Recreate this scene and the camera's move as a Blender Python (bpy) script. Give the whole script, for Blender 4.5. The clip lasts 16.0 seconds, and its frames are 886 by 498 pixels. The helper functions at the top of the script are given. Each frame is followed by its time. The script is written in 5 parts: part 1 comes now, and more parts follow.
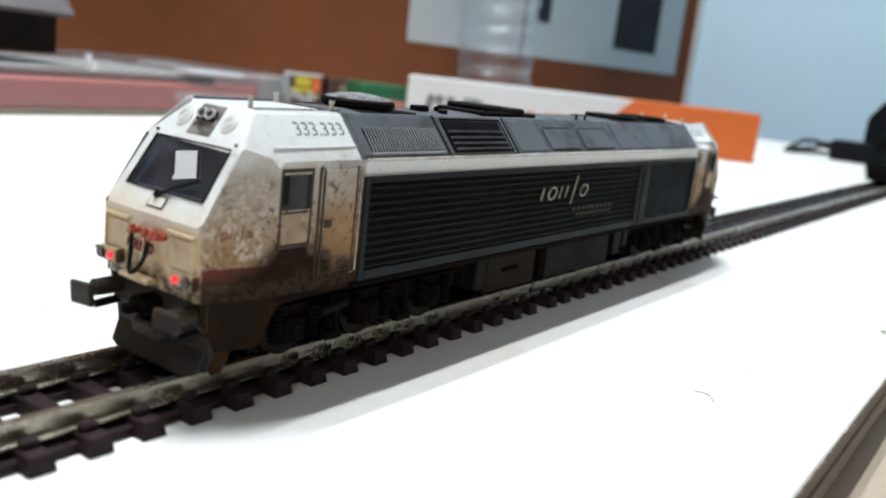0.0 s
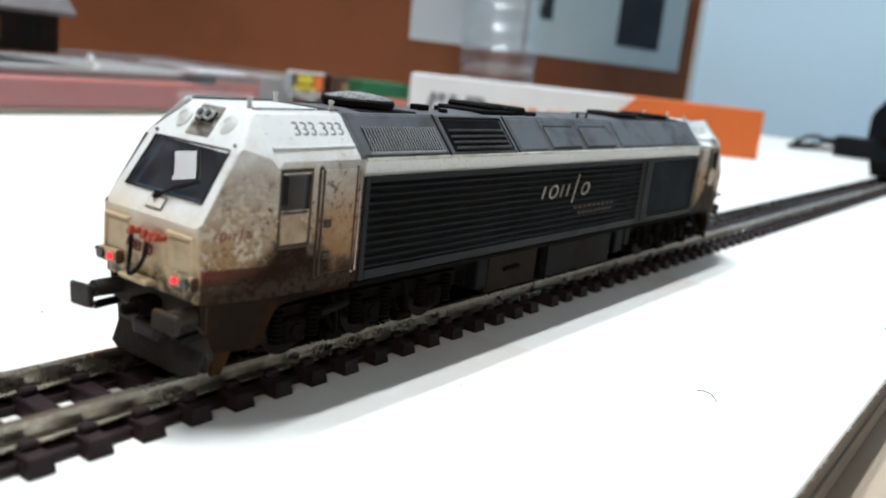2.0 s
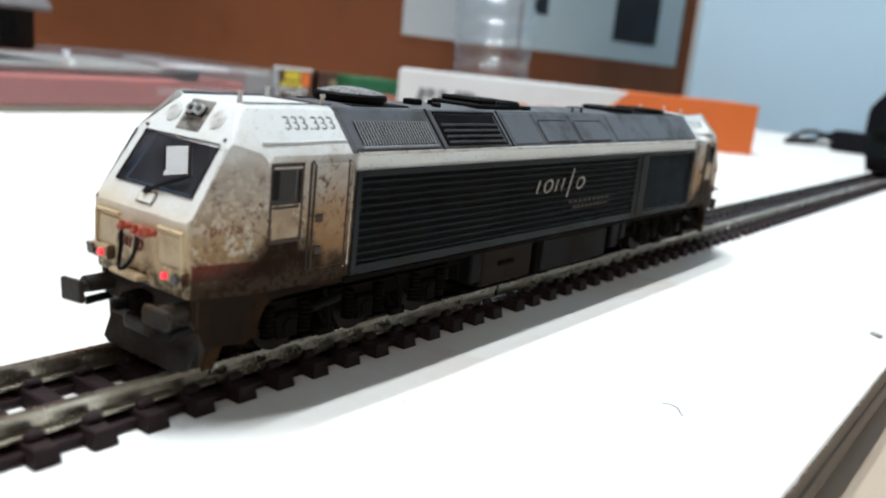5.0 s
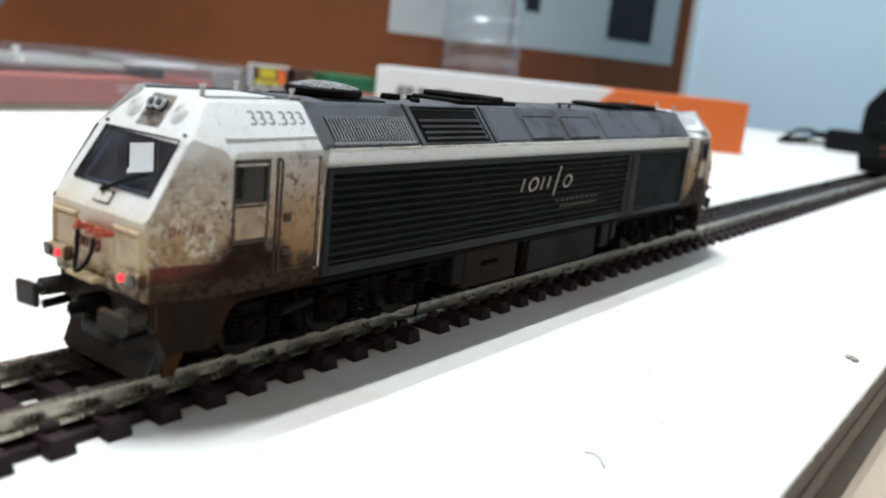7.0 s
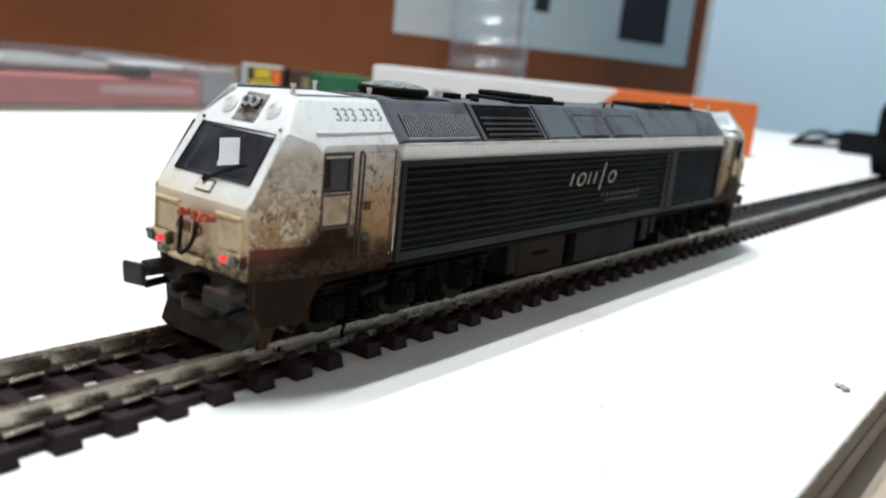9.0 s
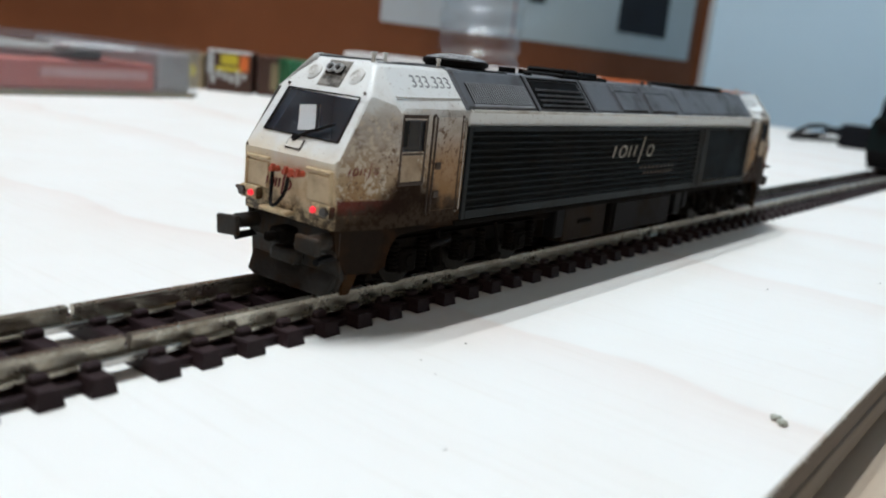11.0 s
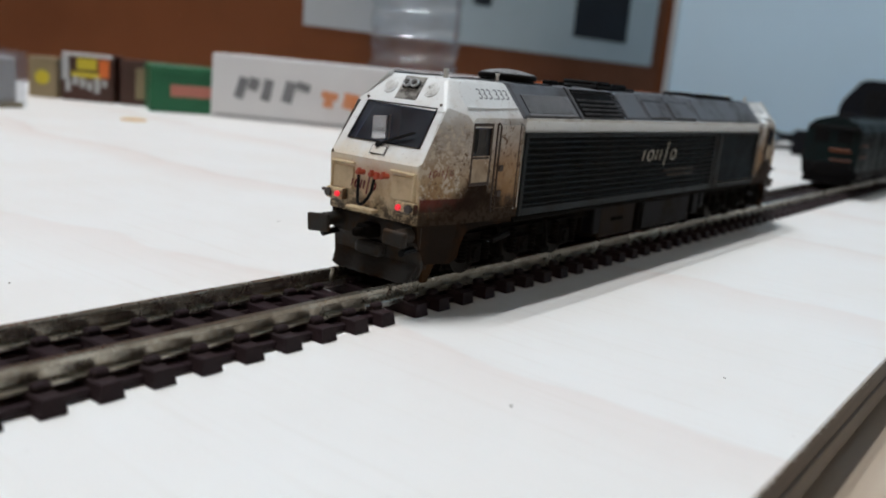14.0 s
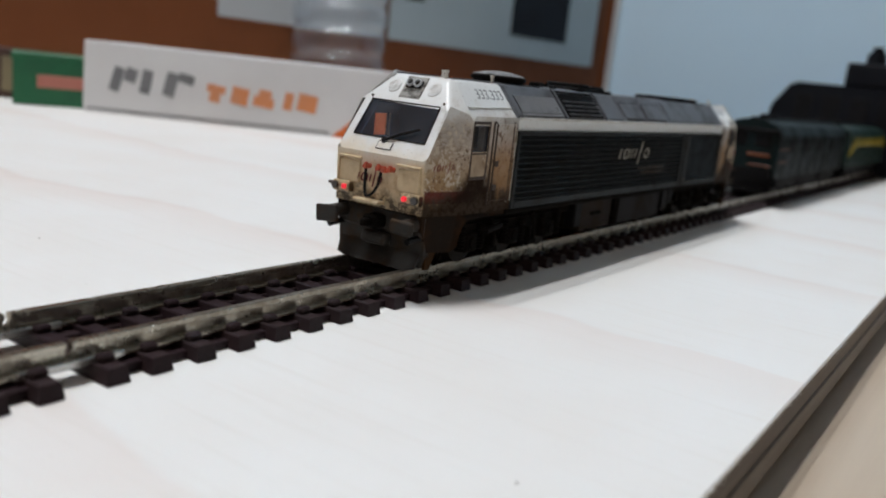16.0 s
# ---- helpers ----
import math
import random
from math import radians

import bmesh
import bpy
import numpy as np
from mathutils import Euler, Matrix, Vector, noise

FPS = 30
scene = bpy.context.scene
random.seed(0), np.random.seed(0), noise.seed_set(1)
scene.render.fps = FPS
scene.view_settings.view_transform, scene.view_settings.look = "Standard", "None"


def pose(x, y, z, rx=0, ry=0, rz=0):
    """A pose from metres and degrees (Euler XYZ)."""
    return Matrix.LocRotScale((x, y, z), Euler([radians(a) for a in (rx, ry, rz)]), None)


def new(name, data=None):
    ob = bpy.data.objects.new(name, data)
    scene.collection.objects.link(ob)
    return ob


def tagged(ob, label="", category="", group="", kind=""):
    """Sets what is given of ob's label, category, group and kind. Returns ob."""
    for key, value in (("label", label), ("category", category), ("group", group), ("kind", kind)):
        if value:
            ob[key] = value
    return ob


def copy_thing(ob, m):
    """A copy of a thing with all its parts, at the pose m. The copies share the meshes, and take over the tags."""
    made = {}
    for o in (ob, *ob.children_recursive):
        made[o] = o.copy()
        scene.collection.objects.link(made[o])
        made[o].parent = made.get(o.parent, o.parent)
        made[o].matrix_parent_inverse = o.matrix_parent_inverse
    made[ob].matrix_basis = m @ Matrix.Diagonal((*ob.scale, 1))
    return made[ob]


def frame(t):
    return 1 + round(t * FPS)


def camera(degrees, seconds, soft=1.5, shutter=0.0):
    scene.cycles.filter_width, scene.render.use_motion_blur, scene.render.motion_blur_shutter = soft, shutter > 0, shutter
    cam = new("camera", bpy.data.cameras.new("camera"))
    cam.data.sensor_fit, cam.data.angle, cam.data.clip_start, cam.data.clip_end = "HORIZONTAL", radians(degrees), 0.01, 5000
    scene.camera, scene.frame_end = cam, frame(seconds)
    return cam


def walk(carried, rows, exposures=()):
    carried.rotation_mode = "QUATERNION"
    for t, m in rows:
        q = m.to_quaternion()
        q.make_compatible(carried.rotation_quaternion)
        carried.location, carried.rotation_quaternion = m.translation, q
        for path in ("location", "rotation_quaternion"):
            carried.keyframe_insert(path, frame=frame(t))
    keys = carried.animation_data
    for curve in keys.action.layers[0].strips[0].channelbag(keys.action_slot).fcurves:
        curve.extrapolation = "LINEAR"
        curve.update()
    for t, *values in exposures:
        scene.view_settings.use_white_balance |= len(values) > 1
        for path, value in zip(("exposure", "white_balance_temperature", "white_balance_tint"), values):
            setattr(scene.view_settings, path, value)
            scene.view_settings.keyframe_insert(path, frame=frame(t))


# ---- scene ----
from mathutils.bvhtree import BVHTree

# ------------------------------------------------------------------ camera
cam = camera(55.56, 16.0, soft=1.9)
cam.data.dof.use_dof = True
cam.data.dof.focus_distance = 0.105
cam.data.dof.aperture_fstop = 32.0
# t, x, y, z, rx, ry, rz
PATH = [
    (0, 0.06728, -0.04448, 0.03496, 77.63, -6.42, 36.87),
    (0.5, 0.06739, -0.0445, 0.03507, 77.55, -6.39, 37.02),
    (1, 0.06719, -0.04437, 0.03517, 77.4, -6.59, 37.21),
    (1.5, 0.06723, -0.04409, 0.03516, 77.35, -6.38, 37.09),
    (2, 0.06738, -0.04405, 0.03514, 77.45, -6.15, 37.06),
    (2.5, 0.06759, -0.04399, 0.03522, 77.43, -6.12, 36.95),
    (3, 0.06748, -0.04379, 0.03527, 77.52, -5.99, 36.84),
    (3.5, 0.06738, -0.04348, 0.03577, 77.38, -5.92, 37.05),
    (4, 0.06815, -0.04013, 0.03529, 77.22, -5.85, 37.01),
    (6.5, 0.06781, -0.02246, 0.03467, 77.25, -5.98, 37.21),
    (7, 0.06803, -0.01533, 0.03446, 77.21, -5.81, 37.13),
    (7.5, 0.06783, -0.01214, 0.0346, 77.26, -6.08, 37.37),
    (8, 0.06807, -0.00755, 0.03435, 77.3, -5.69, 38.06),
    (8.5, 0.06802, -0.00347, 0.03424, 77.19, -5.85, 37.96),
    (9, 0.06824, 0.00088, 0.0338, 77.28, -5.75, 38.28),
    (9.5, 0.06871, 0.00609, 0.03302, 76.86, -5.84, 38.81),
    (12, 0.06892, 0.04865, 0.02966, 77.08, -6.07, 38.86),
    (12.5, 0.06879, 0.06035, 0.02972, 77.19, -5.41, 38.91),
    (13, 0.069, 0.07178, 0.02978, 77.44, -5.28, 38.52),
    (13.5, 0.06915, 0.08491, 0.02989, 77.6, -5.15, 38.35),
    (14, 0.0692, 0.09783, 0.02999, 77.84, -5.4, 37.94),
    (14.5, 0.06941, 0.10998, 0.02961, 78.0, -5.61, 37.28),
    (15, 0.06871, 0.11914, 0.02964, 78.21, -6.1, 36.42),
    (15.5, 0.06872, 0.12687, 0.02958, 78.19, -6.24, 35.65),
    (16, 0.06865, 0.1336, 0.02952, 78.16, -6.22, 34.81),
]
EXPOSURES = [(0.0, 0.1, 6480, 11), (4.0, 0.1, 6480, 11), (9.0, 0.08, 6480, 11), (9.6, -0.05, 6480, 11), (12.0, -0.48, 6580, 13), (16.0, -0.65, 6720, 16)]
walk(cam, [(t, pose(x, y, z, rx, ry, rz)) for t, x, y, z, rx, ry, rz in PATH], EXPOSURES)

# ------------------------------------------------------------------ world and light
world = bpy.data.worlds.new("world")
scene.world = world
world.use_nodes = True
world.node_tree.nodes["Background"].inputs[0].default_value = (0.8, 0.9, 1.0, 1)
world.node_tree.nodes["Background"].inputs[1].default_value = 0.0


def tube_lamp(x, y, watts, colour):
    """The light of one fluorescent tube that hangs along y."""
    lamp = bpy.data.lights.new("tube_light", "AREA")
    lamp.shape, lamp.size, lamp.size_y, lamp.energy, lamp.color = "RECTANGLE", 0.03, 0.56, watts, colour
    ob = new("tube_light", lamp)
    ob.location = (x, y, 1.255)


def fill_light(x, y, watts, size, colour):
    lamp = bpy.data.lights.new("fill_light", "AREA")
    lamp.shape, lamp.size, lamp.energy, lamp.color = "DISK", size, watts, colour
    ob = new("fill_light", lamp)
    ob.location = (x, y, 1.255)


TUBES = [(-0.225, 0.10, 12.5), (-0.385, 0.10, 8.5)]
for lx, ly, watts in TUBES:
    tube_lamp(lx, ly, watts, (0.915, 0.985, 1.0))
# Added fill, out of view: a warm lamp that brightens nose and flank.
FILL_AT = (0.60, -1.15)
fill_light(*FILL_AT, 4.0, 0.24, (1.0, 0.87, 0.73))

# ------------------------------------------------------------------ mesh helpers (millimetres)
MM = 0.001


def bx(bm, x0, x1, y0, y1, z0, z1, b=0.0, seg=1):
    made = bmesh.ops.create_cube(bm, size=1.0)["verts"]
    for v in made:
        v.co = ((x0 + x1) / 2 + v.co.x * (x1 - x0), (y0 + y1) / 2 + v.co.y * (y1 - y0), (z0 + z1) / 2 + v.co.z * (z1 - z0))
    if b > 0:
        edges = list({e for v in made for e in v.link_edges})
        bmesh.ops.bevel(bm, geom=edges, offset=b, segments=seg, affect="EDGES", profile=0.5)
    return bm


def cyl(bm, a, b, r0, r1=None, seg=16, cap=True):
    a, b = Vector(a), Vector(b)
    r1 = r0 if r1 is None else r1
    m = Matrix.Translation((a + b) / 2) @ (b - a).to_track_quat("Z", "Y").to_matrix().to_4x4()
    bmesh.ops.create_cone(bm, cap_ends=cap, segments=seg, radius1=r0, radius2=r1, depth=(b - a).length, matrix=m)
    return bm


def poly(bm, pts):
    return bm.faces.new([bm.verts.new(p) for p in pts])


def prism(bm, profile, axis, a, b):
    """A closed profile of (u, v) drawn along an axis from a to b: x -> (y, z), y -> (x, z), z -> (x, y)."""
    def at(u, v, w):
        return {"x": (w, u, v), "y": (u, w, v), "z": (u, v, w)}[axis]
    lo = [bm.verts.new(at(u, v, a)) for u, v in profile]
    hi = [bm.verts.new(at(u, v, b)) for u, v in profile]
    n = len(profile)
    bm.faces.new(lo)
    bm.faces.new(hi)
    for i in range(n):
        bm.faces.new((lo[i], lo[(i + 1) % n], hi[(i + 1) % n], hi[i]))
    return bm


def tube(bm, pts, r, seg=8):
    """A round wire through points."""
    pts = [Vector(p) for p in pts]
    rings = []
    for i, p in enumerate(pts):
        d = (pts[min(i + 1, len(pts) - 1)] - pts[max(i - 1, 0)]).normalized()
        side = d.cross(Vector((0.31, 0.17, 0.93))).normalized()
        up = d.cross(side)
        rings.append([bm.verts.new(p + r * (math.cos(2 * math.pi * k / seg) * side + math.sin(2 * math.pi * k / seg) * up)) for k in range(seg)])
    for p, q in zip(rings, rings[1:]):
        for k in range(seg):
            bm.faces.new((p[k], p[(k + 1) % seg], q[(k + 1) % seg], q[k]))
    bm.faces.new(rings[0])
    bm.faces.new(rings[-1])
    return bm


def lathe(bm, profile, seg=32, centre=(0, 0)):
    rings = [[bm.verts.new((centre[0] + r * math.cos(2 * math.pi * k / seg), centre[1] + r * math.sin(2 * math.pi * k / seg), z)) for k in range(seg)] for r, z in profile]
    for p, q in zip(rings, rings[1:]):
        for k in range(seg):
            bm.faces.new((p[k], p[(k + 1) % seg], q[(k + 1) % seg], q[k]))
    return bm


def mesh_of(name, bm, mats, smooth=False):
    bmesh.ops.recalc_face_normals(bm, faces=bm.faces[:])
    for v in bm.verts:
        v.co *= MM
    me = bpy.data.meshes.new(name)
    bm.to_mesh(me)
    bm.free()
    for m in mats if isinstance(mats, (list, tuple)) else [mats]:
        me.materials.append(m)
    if smooth:
        me.shade_smooth()
        me.set_sharp_from_angle(angle=radians(35))
    return me


def part(name, bm, material, parent=None, label="", smooth=False):
    ob = new(name, mesh_of(name, bm, material, smooth))
    ob.parent = parent
    return tagged(ob, label)


def empty(name, m=None):
    ob = new(name)
    ob.empty_display_size = 0.01
    if m is not None:
        ob.matrix_basis = m
    return ob


def B():
    return bmesh.new()


def lettering(name, text, size, material, parent, m, label=""):
    """Built-in font, turned into a thin mesh; size in millimetres."""
    cu = bpy.data.curves.new(name, "FONT")
    cu.body, cu.size, cu.extrude, cu.align_x, cu.align_y = text, size * MM, 0.03 * MM, "CENTER", "CENTER"
    tmp = bpy.data.objects.new(name, cu)
    me = bpy.data.meshes.new_from_object(tmp)
    bpy.data.objects.remove(tmp)
    me.materials.append(material)
    ob = new(name, me)
    ob.parent, ob.matrix_basis = parent, m
    return tagged(ob, label)


# ------------------------------------------------------------------ materials
def nodes_of(name):
    m = bpy.data.materials.new(name)
    m.use_nodes = True
    nt = m.node_tree
    bsdf = nt.nodes["Principled BSDF"]
    return m, nt, bsdf


def nd(nt, kind, **kw):
    n = nt.nodes.new(kind)
    for k, v in kw.items():
        n.inputs[k].default_value = v
    return n


def noise_of(nt, vec, scale, detail=4.0, rough=0.6):
    n = nd(nt, "ShaderNodeTexNoise", Scale=scale, Detail=detail, Roughness=rough)
    nt.links.new(vec, n.inputs["Vector"])
    return n.outputs["Fac"]


def math_(nt, op, a, b=None, c=None):
    n = nt.nodes.new("ShaderNodeMath")
    n.operation = op
    for i, v in enumerate((a, b, c)):
        if v is None:
            continue
        if isinstance(v, (int, float)):
            n.inputs[i].default_value = v
        else:
            nt.links.new(v, n.inputs[i])
    return n.outputs[0]


def step_(nt, v, lo, hi):
    n = nt.nodes.new("ShaderNodeMapRange")
    n.interpolation_type = "SMOOTHSTEP"
    nt.links.new(v, n.inputs["Value"])
    n.inputs["From Min"].default_value, n.inputs["From Max"].default_value = lo, hi
    return n.outputs["Result"]


def mix_(nt, fac, a, b):
    n = nt.nodes.new("ShaderNodeMix")
    n.data_type = "RGBA"
    if isinstance(fac, (int, float)):
        n.inputs["Factor"].default_value = fac
    else:
        nt.links.new(fac, n.inputs["Factor"])
    for key, v in (("A", a), ("B", b)):
        sock = [s for s in n.inputs if s.name == key and s.type == "RGBA"][0]
        if isinstance(v, tuple):
            sock.default_value = (*v, 1)
        else:
            nt.links.new(v, sock)
    return [s for s in n.outputs if s.type == "RGBA"][0]


def bump_(nt, bsdf, height, strength, distance):
    n = nd(nt, "ShaderNodeBump", Strength=strength, Distance=distance)
    nt.links.new(height, n.inputs["Height"])
    nt.links.new(n.outputs["Normal"], bsdf.inputs["Normal"])


def plain(name, colour, rough=0.5, metal=0.0, dirt=(0.0, 0.0, 0.0), amount=0.3, grain=900.0, patch=120.0, bump=0.0, emit=0.0, ran=0.0, spec=0.5):
    """A painted, plastic or metal surface with fine grain and larger patches of dirt."""
    m, nt, bsdf = nodes_of(name)
    co = nt.nodes.new("ShaderNodeTexCoord").outputs["Object"]
    big = step_(nt, noise_of(nt, co, patch, 5.0), 0.42, 0.72)
    fine = noise_of(nt, co, grain, 3.0)
    f = math_(nt, "MULTIPLY", big, amount)
    f = math_(nt, "ADD", f, math_(nt, "MULTIPLY", fine, amount * 0.4))
    col = mix_(nt, f, colour, dirt)
    if ran > 0:
        info = nt.nodes.new("ShaderNodeObjectInfo").outputs["Random"]
        col = mix_(nt, math_(nt, "MULTIPLY", info, ran), col, tuple(min(1.0, c * 0.5 + 0.02) for c in colour))
    nt.links.new(col, bsdf.inputs["Base Color"])
    r = math_(nt, "ADD", math_(nt, "MULTIPLY", big, 0.18), rough - 0.05)
    nt.links.new(r, bsdf.inputs["Roughness"])
    bsdf.inputs["Metallic"].default_value = metal
    bsdf.inputs["Specular IOR Level"].default_value = spec
    if bump > 0:
        bump_(nt, bsdf, fine, bump, 0.0002)
    if emit > 0:
        bsdf.inputs["Emission Color"].default_value = (*colour, 1)
        bsdf.inputs["Emission Strength"].default_value = emit
    return m


def pane_material(name, tint, gloss=0.05, haze=0.0, rim=0.55, dust=0.0, spread=4.0):
    """Thin clear sheet: light goes straight through, the surface mirrors at grazing angles."""
    m = bpy.data.materials.new(name)
    m.use_nodes = True
    nt = m.node_tree
    nt.nodes.clear()
    tr = nd(nt, "ShaderNodeBsdfTransparent", Color=(*tint, 1))
    gl = nd(nt, "ShaderNodeBsdfGlossy", Roughness=gloss)
    lw = nd(nt, "ShaderNodeLayerWeight", Blend=0.5)
    edge = math_(nt, "POWER", lw.outputs["Facing"], spread)
    edge = math_(nt, "ADD", math_(nt, "MULTIPLY", edge, rim), 0.06 if rim > 0.2 else 0.02)
    mx = nt.nodes.new("ShaderNodeMixShader")
    out = nt.nodes.new("ShaderNodeOutputMaterial")
    nt.links.new(edge, mx.inputs[0])
    body = tr.outputs[0]
    if haze > 0:
        # Blue-grey veil painted over panes, lifting the dim cab behind the windscreen.
        df = nd(nt, "ShaderNodeBsdfDiffuse", Color=(0.58, 0.70, 0.84, 1))
        hz = nd(nt, "ShaderNodeMixShader", Fac=haze)
        if dust > 0:
            co = nt.nodes.new("ShaderNodeTexCoord").outputs["Object"]
            spot = step_(nt, noise_of(nt, co, 1500.0, 4.0, 0.7), 0.64, 0.70)
            film = step_(nt, noise_of(nt, co, 170.0, 4.0), 0.3, 0.7)
            nt.links.new(math_(nt, "ADD", math_(nt, "MULTIPLY", film, haze), math_(nt, "MULTIPLY", spot, dust)), hz.inputs[0])
        nt.links.new(body, hz.inputs[1])
        nt.links.new(df.outputs[0], hz.inputs[2])
        body = hz.outputs[0]
    nt.links.new(body, mx.inputs[1])
    nt.links.new(gl.outputs[0], mx.inputs[2])
    nt.links.new(mx.outputs[0], out.inputs[0])
    return m


def loco_paint():
    """White paint that yellows to cream below the windows, with rust speckle, a red band and road dirt along the sill."""
    m, nt, bsdf = nodes_of("weathered_white_paint")
    co = nt.nodes.new("ShaderNodeTexCoord").outputs["Object"]
    sep = nt.nodes.new("ShaderNodeSeparateXYZ")
    nt.links.new(co, sep.inputs[0])
    x, y, z = (math_(nt, "MULTIPLY", o, 1000.0) for o in sep.outputs)
    ax = math_(nt, "ABSOLUTE", x)
    n1 = noise_of(nt, co, 260.0, 5.0)
    n2 = noise_of(nt, co, 1300.0, 4.0, 0.7)
    n3 = noise_of(nt, co, 2600.0, 3.0, 0.7)
    zz = math_(nt, "ADD", z, math_(nt, "MULTIPLY", math_(nt, "SUBTRACT", n1, 0.5), 6.0))
    low = math_(nt, "SUBTRACT", 1.0, step_(nt, zz, 14.5, 21.5))
    col = mix_(nt, low, (0.81, 0.82, 0.815), (0.74, 0.575, 0.36))
    geo = nt.nodes.new("ShaderNodeTexCoord")
    nsep = nt.nodes.new("ShaderNodeSeparateXYZ")
    nt.links.new(geo.outputs["Normal"], nsep.inputs[0])
    col = mix_(nt, math_(nt, "MULTIPLY", step_(nt, noise_of(nt, co, 420.0, 5.0), 0.5, 0.7), 0.3), col, (0.62, 0.58, 0.52))
    # ochre stains that gather low on the nose
    stain = math_(nt, "MULTIPLY", step_(nt, noise_of(nt, co, 330.0, 6.0, 0.7), 0.46, 0.66), math_(nt, "SUBTRACT", 1.0, step_(nt, zz, 13.0, 18.5)))
    col = mix_(nt, math_(nt, "MULTIPLY", stain, 0.65), col, (0.42, 0.25, 0.105))
    side = step_(nt, math_(nt, "ABSOLUTE", nsep.outputs[0]), 0.40, 0.85)
    side = math_(nt, "MULTIPLY", side, math_(nt, "SUBTRACT", 1.0, step_(nt, y, 21.6, 22.2)))
    # grey-brown grime on the sides, deeper and browner below
    below = math_(nt, "SUBTRACT", 1.0, step_(nt, zz, 22.6, 25.6))
    region = math_(nt, "MULTIPLY", side, below)
    patchy = step_(nt, noise_of(nt, co, 520.0, 6.0, 0.7), 0.36, 0.62)
    grime = math_(nt, "MULTIPLY", region, math_(nt, "ADD", 0.66, math_(nt, "MULTIPLY", patchy, 0.34)))
    low_brown = mix_(nt, step_(nt, math_(nt, "ADD", y, math_(nt, "MULTIPLY", math_(nt, "SUBTRACT", n1, 0.5), 5.0)), 6.5, 12.0), (0.29, 0.170, 0.085), (0.085, 0.045, 0.022))
    mid = mix_(nt, step_(nt, zz, 14.5, 18.5), low_brown, (0.36, 0.245, 0.15))
    gcol = mix_(nt, step_(nt, zz, 17.5, 22.5), mid, (0.44, 0.37, 0.31))
    col = mix_(nt, grime, col, gcol)
    # pale flakes where the grime has chipped off
    n4 = noise_of(nt, co, 1050.0, 5.0, 0.72)
    chips = math_(nt, "MULTIPLY", step_(nt, n4, 0.52, 0.56), math_(nt, "SUBTRACT", 1.0, step_(nt, y, 13.0, 17.5)))
    chips = math_(nt, "MULTIPLY", math_(nt, "MULTIPLY", chips, region), step_(nt, zz, 13.5, 16.0))
    col = mix_(nt, math_(nt, "MULTIPLY", chips, 0.8), col, (0.66, 0.585, 0.48))
    # rusty wash on the access panel behind the door
    wash = math_(nt, "MULTIPLY", math_(nt, "MULTIPLY", region, step_(nt, y, 14.6, 16.2)), math_(nt, "SUBTRACT", 1.0, step_(nt, zz, 18.0, 23.0)))
    col = mix_(nt, math_(nt, "MULTIPLY", wash, 0.7), col, (0.36, 0.205, 0.10))
    # clusters of dark rust
    n5 = noise_of(nt, co, 1350.0, 6.0, 0.75)
    crowd = step_(nt, noise_of(nt, co, 240.0, 3.0), 0.36, 0.58)
    specks = math_(nt, "MULTIPLY", math_(nt, "MULTIPLY", region, crowd), step_(nt, n5, 0.53, 0.585))
    col = mix_(nt, math_(nt, "MULTIPLY", specks, 0.9), col, (0.125, 0.064, 0.034))
    # rust spots everywhere
    spots = step_(nt, n3, 0.63, 0.685)
    col = mix_(nt, math_(nt, "MULTIPLY", spots, 0.5), col, (0.20, 0.09, 0.035))
    # red band along the sill
    band = math_(nt, "MULTIPLY", step_(nt, z, 12.75, 12.95), math_(nt, "SUBTRACT", 1.0, step_(nt, z, 14.35, 14.55)))
    band = math_(nt, "MULTIPLY", math_(nt, "MULTIPLY", band, step_(nt, ax, 7.25, 7.4)), math_(nt, "SUBTRACT", 1.0, step_(nt, y, 10.0, 13.0)))
    col = mix_(nt, math_(nt, "MULTIPLY", band, 0.85), col, (0.105, 0.013, 0.016))
    # brown road dirt, deepest by the cab steps
    near = math_(nt, "SUBTRACT", 1.0, math_(nt, "MULTIPLY", math_(nt, "ABSOLUTE", math_(nt, "SUBTRACT", y, 12.2)), 0.17))
    rise = math_(nt, "ADD", 13.0, math_(nt, "MULTIPLY", math_(nt, "MAXIMUM", near, 0.0), 5.6))
    d = math_(nt, "SUBTRACT", zz, rise)
    mud = math_(nt, "SUBTRACT", 1.0, step_(nt, d, -1.2, 1.8))
    mud = math_(nt, "MULTIPLY", mud, math_(nt, "ADD", 0.35, math_(nt, "MULTIPLY", side, 0.62)))
    col = mix_(nt, mud, col, (0.017, 0.0085, 0.005))
    # dark grime speckle low on the nose
    fz = math_(nt, "SUBTRACT", 1.0, step_(nt, zz, 12.3, 14.6))
    fs = math_(nt, "MULTIPLY", fz, step_(nt, n2, 0.44, 0.53))
    col = mix_(nt, math_(nt, "MULTIPLY", fs, 0.85), col, (0.045, 0.032, 0.022))
    nt.links.new(col, bsdf.inputs["Base Color"])
    r = math_(nt, "ADD", 0.30, math_(nt, "MULTIPLY", math_(nt, "MAXIMUM", grime, mud), 0.4))
    nt.links.new(r, bsdf.inputs["Roughness"])
    matt = math_(nt, "SUBTRACT", 1.0, math_(nt, "MULTIPLY", math_(nt, "MAXIMUM", grime, mud), 0.9))
    nt.links.new(math_(nt, "MULTIPLY", matt, 0.35), bsdf.inputs["Specular IOR Level"])
    bump_(nt, bsdf, n2, 0.12, 0.0001)
    return m


